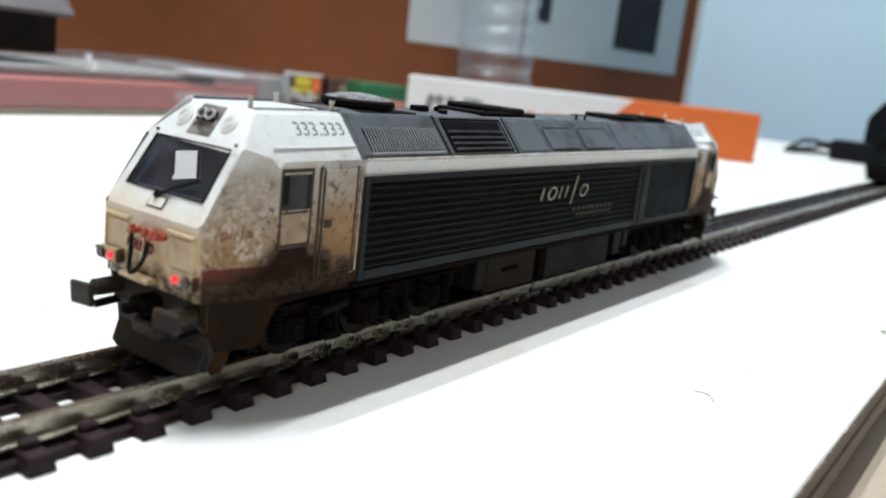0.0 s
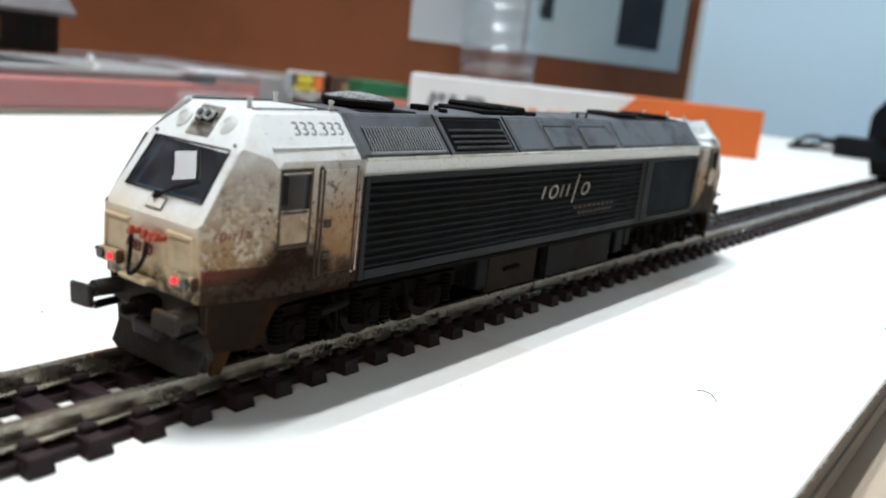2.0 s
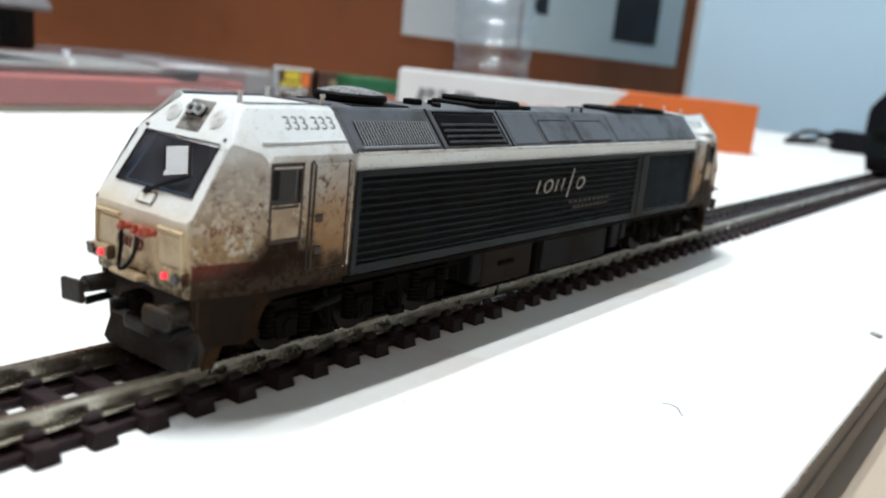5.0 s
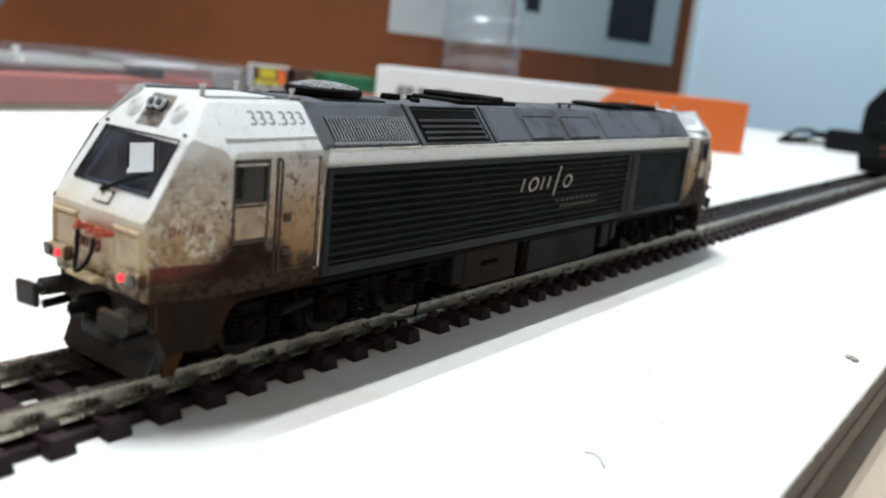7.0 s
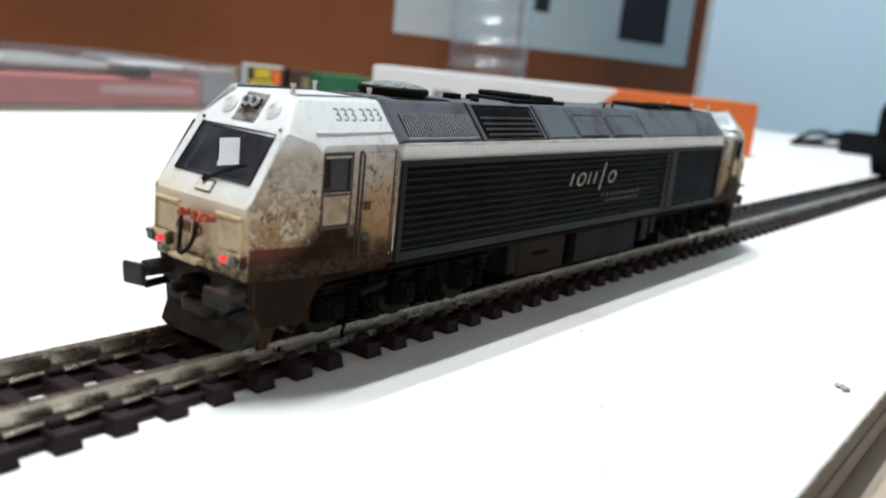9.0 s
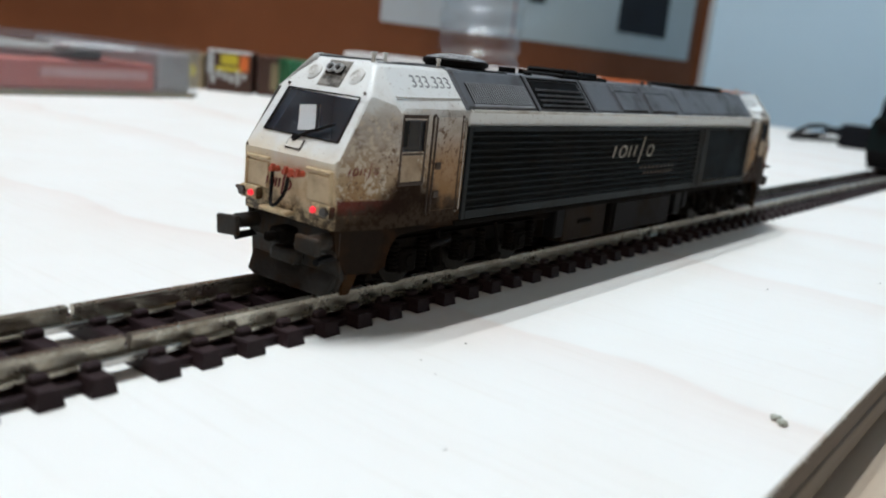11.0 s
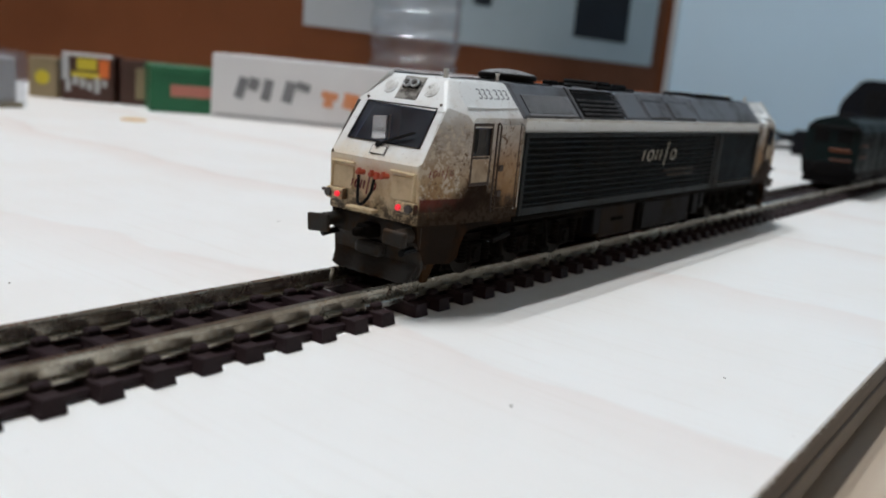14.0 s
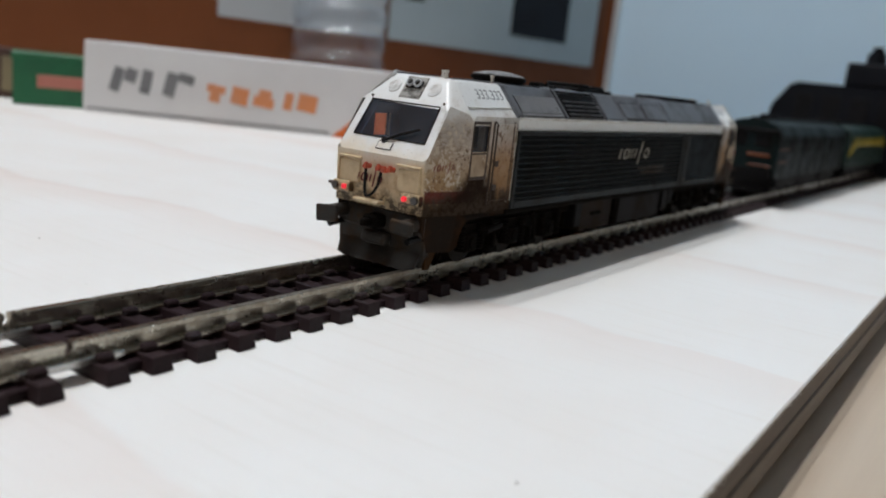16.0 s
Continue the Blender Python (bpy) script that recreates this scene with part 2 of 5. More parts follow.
def board_paint():
    """Pale plywood: faint pink growth bands across, fine grain, small scuffs."""
    m, nt, bsdf = nodes_of("pale_plywood")
    co = nt.nodes.new("ShaderNodeTexCoord").outputs["Object"]
    mp = nd(nt, "ShaderNodeMapping", Scale=(1.6, 13.0, 1.0), Rotation=(0, 0, radians(-10)))
    nt.links.new(co, mp.inputs["Vector"])
    bands = noise_of(nt, mp.outputs[0], 1.0, 4.0)
    mp2 = nd(nt, "ShaderNodeMapping", Scale=(40.0, 700.0, 1.0), Rotation=(0, 0, radians(6)))
    nt.links.new(co, mp2.inputs["Vector"])
    grain = noise_of(nt, mp2.outputs[0], 1.0, 5.0)
    patch = noise_of(nt, co, 28.0, 4.0)
    sep = nt.nodes.new("ShaderNodeSeparateXYZ")
    nt.links.new(co, sep.inputs[0])
    mp3 = nd(nt, "ShaderNodeMapping", Scale=(9.0, 3.0, 1.0))
    nt.links.new(co, mp3.inputs["Vector"])
    sway = math_(nt, "MULTIPLY", math_(nt, "SUBTRACT", noise_of(nt, mp3.outputs[0], 1.0, 3.0), 0.5), 0.055)
    u = math_(nt, "FRACT", math_(nt, "DIVIDE", math_(nt, "ADD", math_(nt, "SUBTRACT", sep.outputs[1], 0.200), sway), 0.063))
    line = math_(nt, "SUBTRACT", 1.0, step_(nt, math_(nt, "ABSOLUTE", math_(nt, "SUBTRACT", u, 0.5)), 0.0, 0.05))
    fade = math_(nt, "MULTIPLY", step_(nt, u, 0.22, 0.5), math_(nt, "SUBTRACT", 1.0, step_(nt, u, 0.5, 0.52)))
    col = mix_(nt, step_(nt, patch, 0.3, 0.75), (0.84, 0.83, 0.81), (0.82, 0.79, 0.755))
    col = mix_(nt, math_(nt, "MULTIPLY", fade, math_(nt, "MULTIPLY", bands, 0.62)), col, (0.77, 0.64, 0.58))
    col = mix_(nt, math_(nt, "MULTIPLY", line, math_(nt, "MULTIPLY", step_(nt, patch, 0.36, 0.62), 0.11)), col, (0.56, 0.41, 0.35))
    col = mix_(nt, math_(nt, "MULTIPLY", step_(nt, grain, 0.5, 0.75), 0.11), col, (0.62, 0.52, 0.42))
    speck = step_(nt, noise_of(nt, co, 520.0, 3.0), 0.73, 0.78)
    col = mix_(nt, math_(nt, "MULTIPLY", speck, 0.35), col, (0.45, 0.40, 0.33))
    nt.links.new(col, bsdf.inputs["Base Color"])
    bsdf.inputs["Roughness"].default_value = 0.55
    bump_(nt, bsdf, grain, 0.25, 0.0002)
    return m


def wood(name, light, dark, along, scale=1.0, rough=0.6):
    """Raw wood with grain along one axis (0 x, 1 y, 2 z)."""
    m, nt, bsdf = nodes_of(name)
    co = nt.nodes.new("ShaderNodeTexCoord").outputs["Object"]
    k = [260.0 * scale] * 3
    k[along] = 12.0 * scale
    mp = nd(nt, "ShaderNodeMapping", Scale=tuple(k))
    nt.links.new(co, mp.inputs["Vector"])
    g = noise_of(nt, mp.outputs[0], 1.0, 6.0, 0.65)
    big = noise_of(nt, co, 14.0 * scale, 4.0)
    col = mix_(nt, step_(nt, math_(nt, "ADD", math_(nt, "MULTIPLY", g, 0.7), math_(nt, "MULTIPLY", big, 0.3)), 0.3, 0.7), light, dark)
    nt.links.new(col, bsdf.inputs["Base Color"])
    bsdf.inputs["Roughness"].default_value = rough
    bump_(nt, bsdf, g, 0.4, 0.0004)
    return m


def rail_metal():
    """Nickel-silver rail, rust-brown and olive tarnish in patches."""
    m, nt, bsdf = nodes_of("tarnished_rail")
    co = nt.nodes.new("ShaderNodeTexCoord").outputs["Object"]
    a = noise_of(nt, co, 110.0, 4.0)
    b = noise_of(nt, co, 1500.0, 3.0)
    f = step_(nt, math_(nt, "ADD", math_(nt, "MULTIPLY", a, 0.7), math_(nt, "MULTIPLY", b, 0.3)), 0.35, 0.65)
    col = mix_(nt, f, (0.50, 0.465, 0.395), (0.26, 0.22, 0.17))
    nt.links.new(col, bsdf.inputs["Base Color"])
    bsdf.inputs["Metallic"].default_value = 0.9
    nt.links.new(math_(nt, "ADD", 0.22, math_(nt, "MULTIPLY", f, 0.14)), bsdf.inputs["Roughness"])
    bump_(nt, bsdf, b, 0.03, 0.0001)
    return m


PAINT = loco_paint()
INNER = plain("cab_inside", (0.055, 0.105, 0.190), 0.75, amount=0.2)
GREY = plain("grey_roof_paint", (0.120, 0.126, 0.142), 0.5, dirt=(0.035, 0.032, 0.030), amount=0.6, grain=1500, patch=180, bump=0.15, spec=0.4)
SLATE = plain("dark_grille_paint", (0.018, 0.0235, 0.027), 0.5, dirt=(0.028, 0.021, 0.014), amount=0.55, grain=1500, patch=160, bump=0.1, spec=0.07)
GRILLE_SHADE = plain("grille_shade_sheet", (0.004, 0.005, 0.005), 0.8, amount=0.2, spec=0.1)
BLACK = plain("matt_black", (0.006, 0.006, 0.007), 0.6, dirt=(0.014, 0.011, 0.009), amount=0.5, grain=1500, patch=200, bump=0.1, spec=0.06)
GRIME = plain("dirty_underframe", (0.0045, 0.004, 0.0035), 0.75, dirt=(0.010, 0.0065, 0.0045), amount=0.8, grain=1800, patch=260, bump=0.4, spec=0.03)
SKIRT = plain("muddy_skirt", (0.012, 0.009, 0.007), 0.7, dirt=(0.034, 0.016, 0.007), amount=0.9, grain=1500, patch=230, bump=0.4, spec=0.06)
APRON = plain("muddy_apron", (0.033, 0.036, 0.037), 0.55, dirt=(0.052, 0.029, 0.014), amount=1.0, grain=1500, patch=230, bump=0.5, spec=0.10)
WHEEL = plain("wheel_steel", (0.020, 0.017, 0.014), 0.55, 0.2, dirt=(0.010, 0.007, 0.005), amount=0.7, spec=0.05)
RUST_PANEL = plain("brown_tank_paint", (0.016, 0.011, 0.008), 0.65, dirt=(0.026, 0.015, 0.008), amount=0.8, patch=220, bump=0.2, spec=0.05)
SEAM = plain("rusty_seam", (0.028, 0.015, 0.009), 0.6, dirt=(0.075, 0.036, 0.015), amount=0.6)
RUST_STAY = plain("rusty_stay", (0.055, 0.026, 0.010), 0.75, dirt=(0.02, 0.012, 0.007), amount=0.8, patch=300, spec=0.05)
RUBBER = plain("black_rubber", (0.007, 0.007, 0.008), 0.5, amount=0.2, spec=0.12)
CHROME = plain("dull_chrome", (0.55, 0.54, 0.52), 0.25, 0.9, dirt=(0.15, 0.12, 0.09), amount=0.5)
REDCAP = plain("orange_red_cap", (0.50, 0.085, 0.04), 0.45, dirt=(0.2, 0.05, 0.03), amount=0.4)
LAMP_RED = plain("lit_red_lens", (0.9, 0.02, 0.04), 0.3, amount=0.0, emit=1.1)
LAMP_DARK = plain("dark_lamp_lens", (0.05, 0.04, 0.035), 0.2, amount=0.3)
WHITE_DETAIL = plain("white_fitting", (0.74, 0.74, 0.71), 0.4, dirt=(0.25, 0.16, 0.09), amount=0.5, grain=1500, patch=300)
CREAM = plain("cream_fitting", (0.72, 0.57, 0.36), 0.42, dirt=(0.30, 0.17, 0.07), amount=0.75, grain=1500, patch=260)
DIRTY_DOOR = plain("grimy_door_paint", (0.47, 0.345, 0.225), 0.5, dirt=(0.17, 0.10, 0.05), amount=0.6, grain=1400, patch=300, bump=0.15)
LETTER_DARK = plain("dark_lettering", (0.09, 0.09, 0.10), 0.5, dirt=(0.45, 0.45, 0.45), amount=0.6, grain=2500, patch=900)
LETTER_RED = plain("dark_red_lettering", (0.20, 0.016, 0.02), 0.5, amount=0.4)
LETTER_WHITE = plain("worn_white_lettering", (0.46, 0.44, 0.38), 0.5, dirt=(0.12, 0.10, 0.08), amount=0.6, grain=2500, patch=700)
BAR = plain("worn_bar", (0.62, 0.64, 0.66), 0.5, dirt=(0.10, 0.10, 0.11), amount=0.5)
WINDSCREEN = pane_material("windscreen_glass", (0.90, 0.91, 0.92), 0.04, 0.075, dust=0.30)
SIDE_GLASS = pane_material("side_window_glass", (0.62, 0.62, 0.63), 0.06, 0.02, dust=0.15)
RAIL = rail_metal()
SLEEPER = plain("brown_plastic_sleeper", (0.022, 0.012, 0.015), 0.5, dirt=(0.038, 0.022, 0.022), amount=0.6, grain=1600, patch=240, bump=0.15, ran=0.3, spec=0.12)
BOARD = board_paint()
BOARD_EDGE = wood("sawn_board_edge", (0.20, 0.155, 0.125), (0.085, 0.062, 0.050), 1)
PLY_LOW = wood("lower_ply_edge", (0.27, 0.225, 0.185), (0.15, 0.118, 0.095), 1)
TABLE_TOP = wood("tan_table_top", (0.54, 0.44, 0.34), (0.44, 0.345, 0.26), 1, 0.5)
CORK = plain("brown_pin_board", (0.205, 0.060, 0.017), 0.75, dirt=(0.135, 0.042, 0.015), amount=0.6, grain=500, patch=6, bump=0.3, spec=0.25)
WALL = plain("pale_blue_wall", (0.62, 0.82, 0.97), 0.8, dirt=(0.575, 0.77, 0.93), amount=0.5, grain=300, patch=3, bump=0.15)
BOUNCE_CREAM = plain("bounce_cream_wall", (0.62, 0.55, 0.47), 0.8, dirt=(0.57, 0.50, 0.43), amount=0.5, grain=300, patch=3, bump=0.15)
CEILING = plain("white_ceiling_paint", (0.77, 0.75, 0.72), 0.85, dirt=(0.7, 0.7, 0.69), amount=0.3, grain=200, patch=3)
TUBE_GLASS = plain("glowing_tube", (0.95, 0.98, 1.0), 0.3, amount=0.0, emit=3.0)
FLOOR = plain("floor_tile", (0.30, 0.27, 0.24), 0.5, dirt=(0.22, 0.19, 0.17), amount=0.5, grain=200, patch=4)
PAPER = plain("grey_paper", (0.45, 0.52, 0.55), 0.65, dirt=(0.40, 0.47, 0.50), amount=0.4, grain=300, patch=8)
PAPER_PALE = plain("pale_grey_paper", (0.50, 0.51, 0.52), 0.65, dirt=(0.44, 0.45, 0.46), amount=0.4, grain=300, patch=8)
PHOTO = plain("dark_photograph", (0.018, 0.022, 0.030), 0.6, dirt=(0.03, 0.03, 0.035), amount=0.5, grain=300, patch=30, spec=0.05)
CARD = plain("white_card", (0.74, 0.73, 0.73), 0.5, dirt=(0.62, 0.60, 0.60), amount=0.4, grain=500, patch=25)
CARD_ORANGE = plain("orange_card", (0.78, 0.17, 0.03), 0.5, dirt=(0.62, 0.13, 0.03), amount=0.4, grain=500, patch=25)
PRINT_ORANGE = plain("pale_orange_print", (0.72, 0.25, 0.09), 0.5, dirt=(0.62, 0.3, 0.18), amount=0.6, grain=500, patch=60)
CARD_BROWN = plain("dark_brown_card", (0.075, 0.028, 0.018), 0.5, dirt=(0.04, 0.018, 0.012), amount=0.5, patch=40)
CARD_TAN = plain("tan_card", (0.34, 0.26, 0.15), 0.55, amount=0.3, patch=40)
CARD_YELLOW = plain("yellow_print", (0.68, 0.54, 0.03), 0.5, dirt=(0.45, 0.38, 0.05), amount=0.4, patch=80)
CARD_GREEN = plain("green_card", (0.008, 0.14, 0.055), 0.45, dirt=(0.006, 0.09, 0.04), amount=0.5, patch=40)
CARD_PINK = plain("salmon_print", (0.56, 0.20, 0.15), 0.5, dirt=(0.42, 0.15, 0.11), amount=0.4, patch=60)
CARD_RED = plain("faded_red_card", (0.52, 0.135, 0.105), 0.5, dirt=(0.40, 0.12, 0.095), amount=0.5, patch=30)
FROSTED = plain("frosted_grey_plastic", (0.36, 0.335, 0.33), 0.5, dirt=(0.30, 0.24, 0.22), amount=0.7, grain=400, patch=60)
PALE_PINK = plain("pale_pink_print", (0.62, 0.36, 0.32), 0.5, dirt=(0.5, 0.2, 0.17), amount=0.6, patch=90)
GREY_INK = plain("dark_grey_print", (0.22, 0.22, 0.23), 0.5, amount=0.3, patch=80)
CLEAR = pane_material("clear_plastic", (0.95, 0.96, 0.97), 0.15, 0.04, 0.12)
PET = pane_material("clear_bottle_plastic", (0.95, 0.96, 0.97), 0.07, 0.04, 0.50, spread=2.2)
LOCO_GREEN = plain("dark_green_paint", (0.006, 0.014, 0.015), 0.5, dirt=(0.010, 0.009, 0.008), amount=0.6, grain=1200, patch=120, spec=0.08)
LOCO_GREEN2 = plain("mid_green_paint", (0.008, 0.036, 0.030), 0.4, dirt=(0.02, 0.03, 0.02), amount=0.5, grain=1200, patch=120)
STRIPE_ORANGE = plain("orange_stripe", (0.15, 0.034, 0.003), 0.5, amount=0.3)
STRIPE_YELLOW = plain("yellow_stripe", (0.55, 0.40, 0.03), 0.45, amount=0.3)
BLACK_PLASTIC = plain("black_plastic", (0.006, 0.007, 0.010), 0.5, amount=0.3, dirt=(0.012, 0.012, 0.014), patch=60, spec=0.1)
HOUSE_WALL = plain("dark_timber_wall", (0.014, 0.010, 0.009), 0.7, dirt=(0.035, 0.02, 0.013), amount=0.5, patch=80, spec=0.1)
HOUSE_PANEL = plain("orange_brown_panel", (0.11, 0.042, 0.018), 0.6, dirt=(0.10, 0.045, 0.02), amount=0.5, patch=80, spec=0.2)
HOUSE_ROOF = plain("grey_slate_roof", (0.115, 0.10, 0.105), 0.6, dirt=(0.07, 0.062, 0.065), amount=0.6, grain=900, patch=90, bump=0.4)
LITTER = plain("grey_green_crumb", (0.46, 0.46, 0.40), 0.7, dirt=(0.18, 0.19, 0.14), amount=0.6, grain=2500, patch=900)
CRUMB = plain("brown_crumb", (0.20, 0.15, 0.11), 0.7, dirt=(0.08, 0.06, 0.04), amount=0.6, patch=900)
AMBER = plain("amber_scrap", (0.72, 0.45, 0.16), 0.6, amount=0.3, patch=200)

# ------------------------------------------------------------------ the room
def slab(name, x0, x1, y0, y1, z0, z1, material, label, category, b=0.0):
    ob = part(name, bx(B(), x0, x1, y0, y1, z0, z1, b), material)
    return tagged(ob, label, category, kind="structure")


slab("wall_west", -535, -435, -2100, 1390, -765, 1700, WALL, "pale blue painted wall behind the pin board", "wall")
slab("wall_north", -435, 2400, 1241, 1390, -765, 1700, WALL, "pale blue painted wall beyond the table", "wall")
# East and south walls, floor and ceiling are unseen, added to warm the shadows.
slab("wall_east", 2400, 2500, -2100, 1390, -765, 1700, BOUNCE_CREAM, "unseen cream wall added to bounce warm light", "wall")
slab("wall_south", -435, 2400, -2200, -2100, -765, 1700, BOUNCE_CREAM, "unseen cream end wall added to bounce warm light", "wall")
slab("floor", -535, 2500, -2200, 1390, -865, -765, FLOOR, "unseen brownish grey floor added to bounce light", "floor")
slab("ceiling", -535, 2500, -2200, 1390, 1700, 1800, CEILING, "unseen white ceiling added to bounce light", "ceiling")


# Unseen shade and cord, made up to house the added fill lamp.
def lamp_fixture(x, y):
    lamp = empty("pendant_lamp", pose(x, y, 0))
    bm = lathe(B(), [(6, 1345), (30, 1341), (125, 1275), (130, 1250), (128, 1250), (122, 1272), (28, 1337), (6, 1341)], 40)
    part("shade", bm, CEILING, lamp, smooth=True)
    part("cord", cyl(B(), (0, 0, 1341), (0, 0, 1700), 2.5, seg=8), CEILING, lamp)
    return tagged(lamp, "unseen pendant lamp added as warm front fill", "lamp")


lamp_fixture(*FILL_AT)
batten = empty("tube_lamp", pose(-0.305, 0.10, 0))
tagged(batten, "white twin-tube fluorescent lamp hung from the ceiling", "lamp")
part("housing", prism(B(), [(-120, 1282), (120, 1282), (95, 1300), (40, 1318), (-40, 1318), (-95, 1300)], "y", -310, 310), CEILING, batten)
for tx in (-80, 80):
    part("tube", cyl(B(), (tx, -280, 1270), (tx, 280, 1270), 8, seg=16), TUBE_GLASS, batten, "glowing white tube", True)
    for ty in (-284, 284):
        part("tube_holder", bx(B(), tx - 10, tx + 10, ty - 4, ty + 4, 1258, 1283, 1.5), CEILING, batten)
for ty in (-200, 200):
    part("cord", cyl(B(), (0, ty, 1318), (0, ty, 1700), 2.5, seg=8), CEILING, batten)

# ------------------------------------------------------------------ table, board, wall things
tagged(part("table_top", bx(B(), -430, 420, -420, 900, -45, -8.1, 2.0), TABLE_TOP), "tan wooden table top under the pale board", "table", kind="structure")
for lx in (-400, 390):
    for ly in (-390, 870):
        tagged(part("table_leg", bx(B(), lx - 25, lx + 25, ly - 25, ly + 25, -765, -45.2, 2.0), TABLE_TOP), "square tan wooden table leg", "table leg", "table legs")

layout = empty("layout_board")
part("board_core", bx(B(), -428, 53.8, -400, 790, -3.5, -0.6, 0.1), BOARD_EDGE, layout, "raw sawn board edge")
part("lower_ply", bx(B(), -428, 54.1, -400, 790, -6.35, -3.5, 0.25, 2), PLY_LOW, layout, "paler lower ply of the board")
for by0, by1 in ((-400, -300), (-290, 780)):
    part("batten", bx(B(), 20, 50.5, by0, by1, -8.05, -6.35, 0.2), BOARD_EDGE, layout)
part("batten", bx(B(), -428, -400, -400, 780, -8.05, -6.35, 0.2), BOARD_EDGE, layout)
bm = B()
rng = random.Random(5)
yy = -60.0
while yy < 420.0:
    w, r = rng.uniform(0.03, 0.16), 0.42 * rng.uniform(0.0, 1.0) ** 3
    z = rng.uniform(-0.35, -0.02)
    lean = rng.uniform(-0.35, 0.35)
    bm.faces.new([bm.verts.new(p) for p in ((53.3, yy - w, z), (54.0 + r, yy + lean, z - 0.1), (53.3, yy + w, z))])
    bm.faces.new([bm.verts.new(p) for p in ((53.3, yy - w, z - 0.25), (54.0 + r, yy + lean, z - 0.1), (53.3, yy + w, z - 0.25))])
    yy += rng.uniform(0.04, 0.22)
tagged(part("splinter", bm, BOARD, layout, "pale splinters along the sawn edge"), kind="stuff")
part("board_face", bx(B(), -428, 53.95, -400, 789, -0.6, 0.0, 0.15), BOARD, layout, "pale plywood face")
tagged(layout, "pale plywood layout board with a rough sawn edge", "board", kind="structure")

tagged(part("corner_trim", bx(B(), -434.9, -418, 1226.5, 1240.8, -40, 1700, 1.0), CARD), "narrow white trim in the corner of the walls", "trim", kind="structure")
pin = empty("pin_board")
part("panel", bx(B(), -434.8, -424, -1400, 1212, -40, 620, 2), CORK, pin)
part("edge_strip", bx(B(), -434.8, -421, 1212.2, 1226, -40, 620, 1.5), CORK, pin)
tagged(pin, "large brown pin board on the wall behind the table", "pin board")


def sheet(name, y0, y1, z0, z1, material, label, category, tilt=0.0, x=-423.4):
    ob = part(name, bx(B(), 0, 0.5, 0, y1 - y0, 0, z1 - z0), material)
    ob.matrix_basis = pose(x * MM, y0 * MM, z0 * MM, tilt, 0, 0)
    return tagged(ob, label, category)


sheet("poster", 552, 742, 52, 420, PAPER_PALE, "pale grey paper sheet pinned on the brown board", "poster", 0.5)
sheet("poster", 748, 1180, 54, 420, PAPER, "large grey-blue poster pinned on the brown board", "poster", 0.5)
sheet("photograph", 962, 1096, 79, 250, PHOTO, "dark photograph on the grey-blue poster", "photograph", 0.8, -422.7)
sheet("photograph", 766, 796, 92, 240, PHOTO, "narrow dark picture on the grey-blue poster", "photograph", 0.8, -422.7)

# ------------------------------------------------------------------ track
PITCH, FIRST, RAIL_TOP = 5.08, -17.5, 3.6
JOINTS = (67.2, 173.3)
Y0, Y1 = -180.0, 700.0
track = empty("model_track")
tagged(track, "brown plastic sleepers with tarnished model rails on pale board", "track")
CUTS = [Y0, *JOINTS, Y1]
for sx in (-1, 1):
    for a, b in zip(CUTS, CUTS[1:]):
        c = sx * 4.95
        prof = [(c - 0.95, 1.62), (c + 0.95, 1.62), (c + 0.95, 1.85), (c + 0.22, 2.12), (c + 0.22, 2.9), (c + 0.45, 3.05), (c + 0.45, 3.52), (c + 0.34, 3.6), (c - 0.34, 3.6), (c - 0.45, 3.52), (c - 0.45, 3.05), (c - 0.22, 2.9), (c - 0.22, 2.12), (c - 0.95, 1.85)]
        part("rail", prism(B(), prof, "y", a + 0.3, b - 0.3), RAIL, track, "tarnished metal rail")
    for j in JOINTS:
        bm = B()
        c = sx * 4.95
        for k in (-1, 1):
            bx(bm, c + k * 0.95 - 0.25, c + k * 0.95 + 0.25, j - 5, j + 5, 1.5, 2.15, 0.1)
        bx(bm, c - 1.1, c + 1.1, j - 5, j + 5, 1.40, 1.60, 0.05)
        part("rail_joiner", bm, CHROME, track, "dull metal rail joiner")


def sleeper_mesh():
    bm = B()
    prism(bm, [(-1.18, 0.03), (1.18, 0.03), (0.98, 1.45), (0.82, 1.6), (-0.82, 1.6), (-0.98, 1.45)], "x", -8.5, 8.5)
    for v in bm.verts:
        if v.co.z > 1.0:
            v.co.x *= 0.975
    for sx in (-1, 1):
        for k in (-1, 1):
            c = sx * 4.95 + k * 1.35
            bx(bm, c - 0.5, c + 0.5, -0.8, 0.8, 1.58, 2.35, 0.2)
    return mesh_of("sleeper", bm, SLEEPER)


def web_mesh():
    bm = B()
    for sx in (-1, 1):
        bx(bm, sx * 6.1 - 0.8, sx * 6.1 + 0.8, 0.95, PITCH - 0.95, 0.1, 0.9, 0.08)
        bx(bm, sx * 4.1 - 0.6, sx * 4.1 + 0.6, 1.1, PITCH - 1.1, 0.1, 0.8)
    return mesh_of("web", bm, SLEEPER)


SLEEPER_MESH, WEB_MESH = sleeper_mesh(), web_mesh()
def end_block_mesh():
    bm = B()
    for sx in (-1, 1):
        bx(bm, *sorted((sx * 2.6, sx * 6.9)), 1.0, PITCH - 1.0, 0.1, 1.1, 0.08)
    return mesh_of("end_block", bm, SLEEPER)


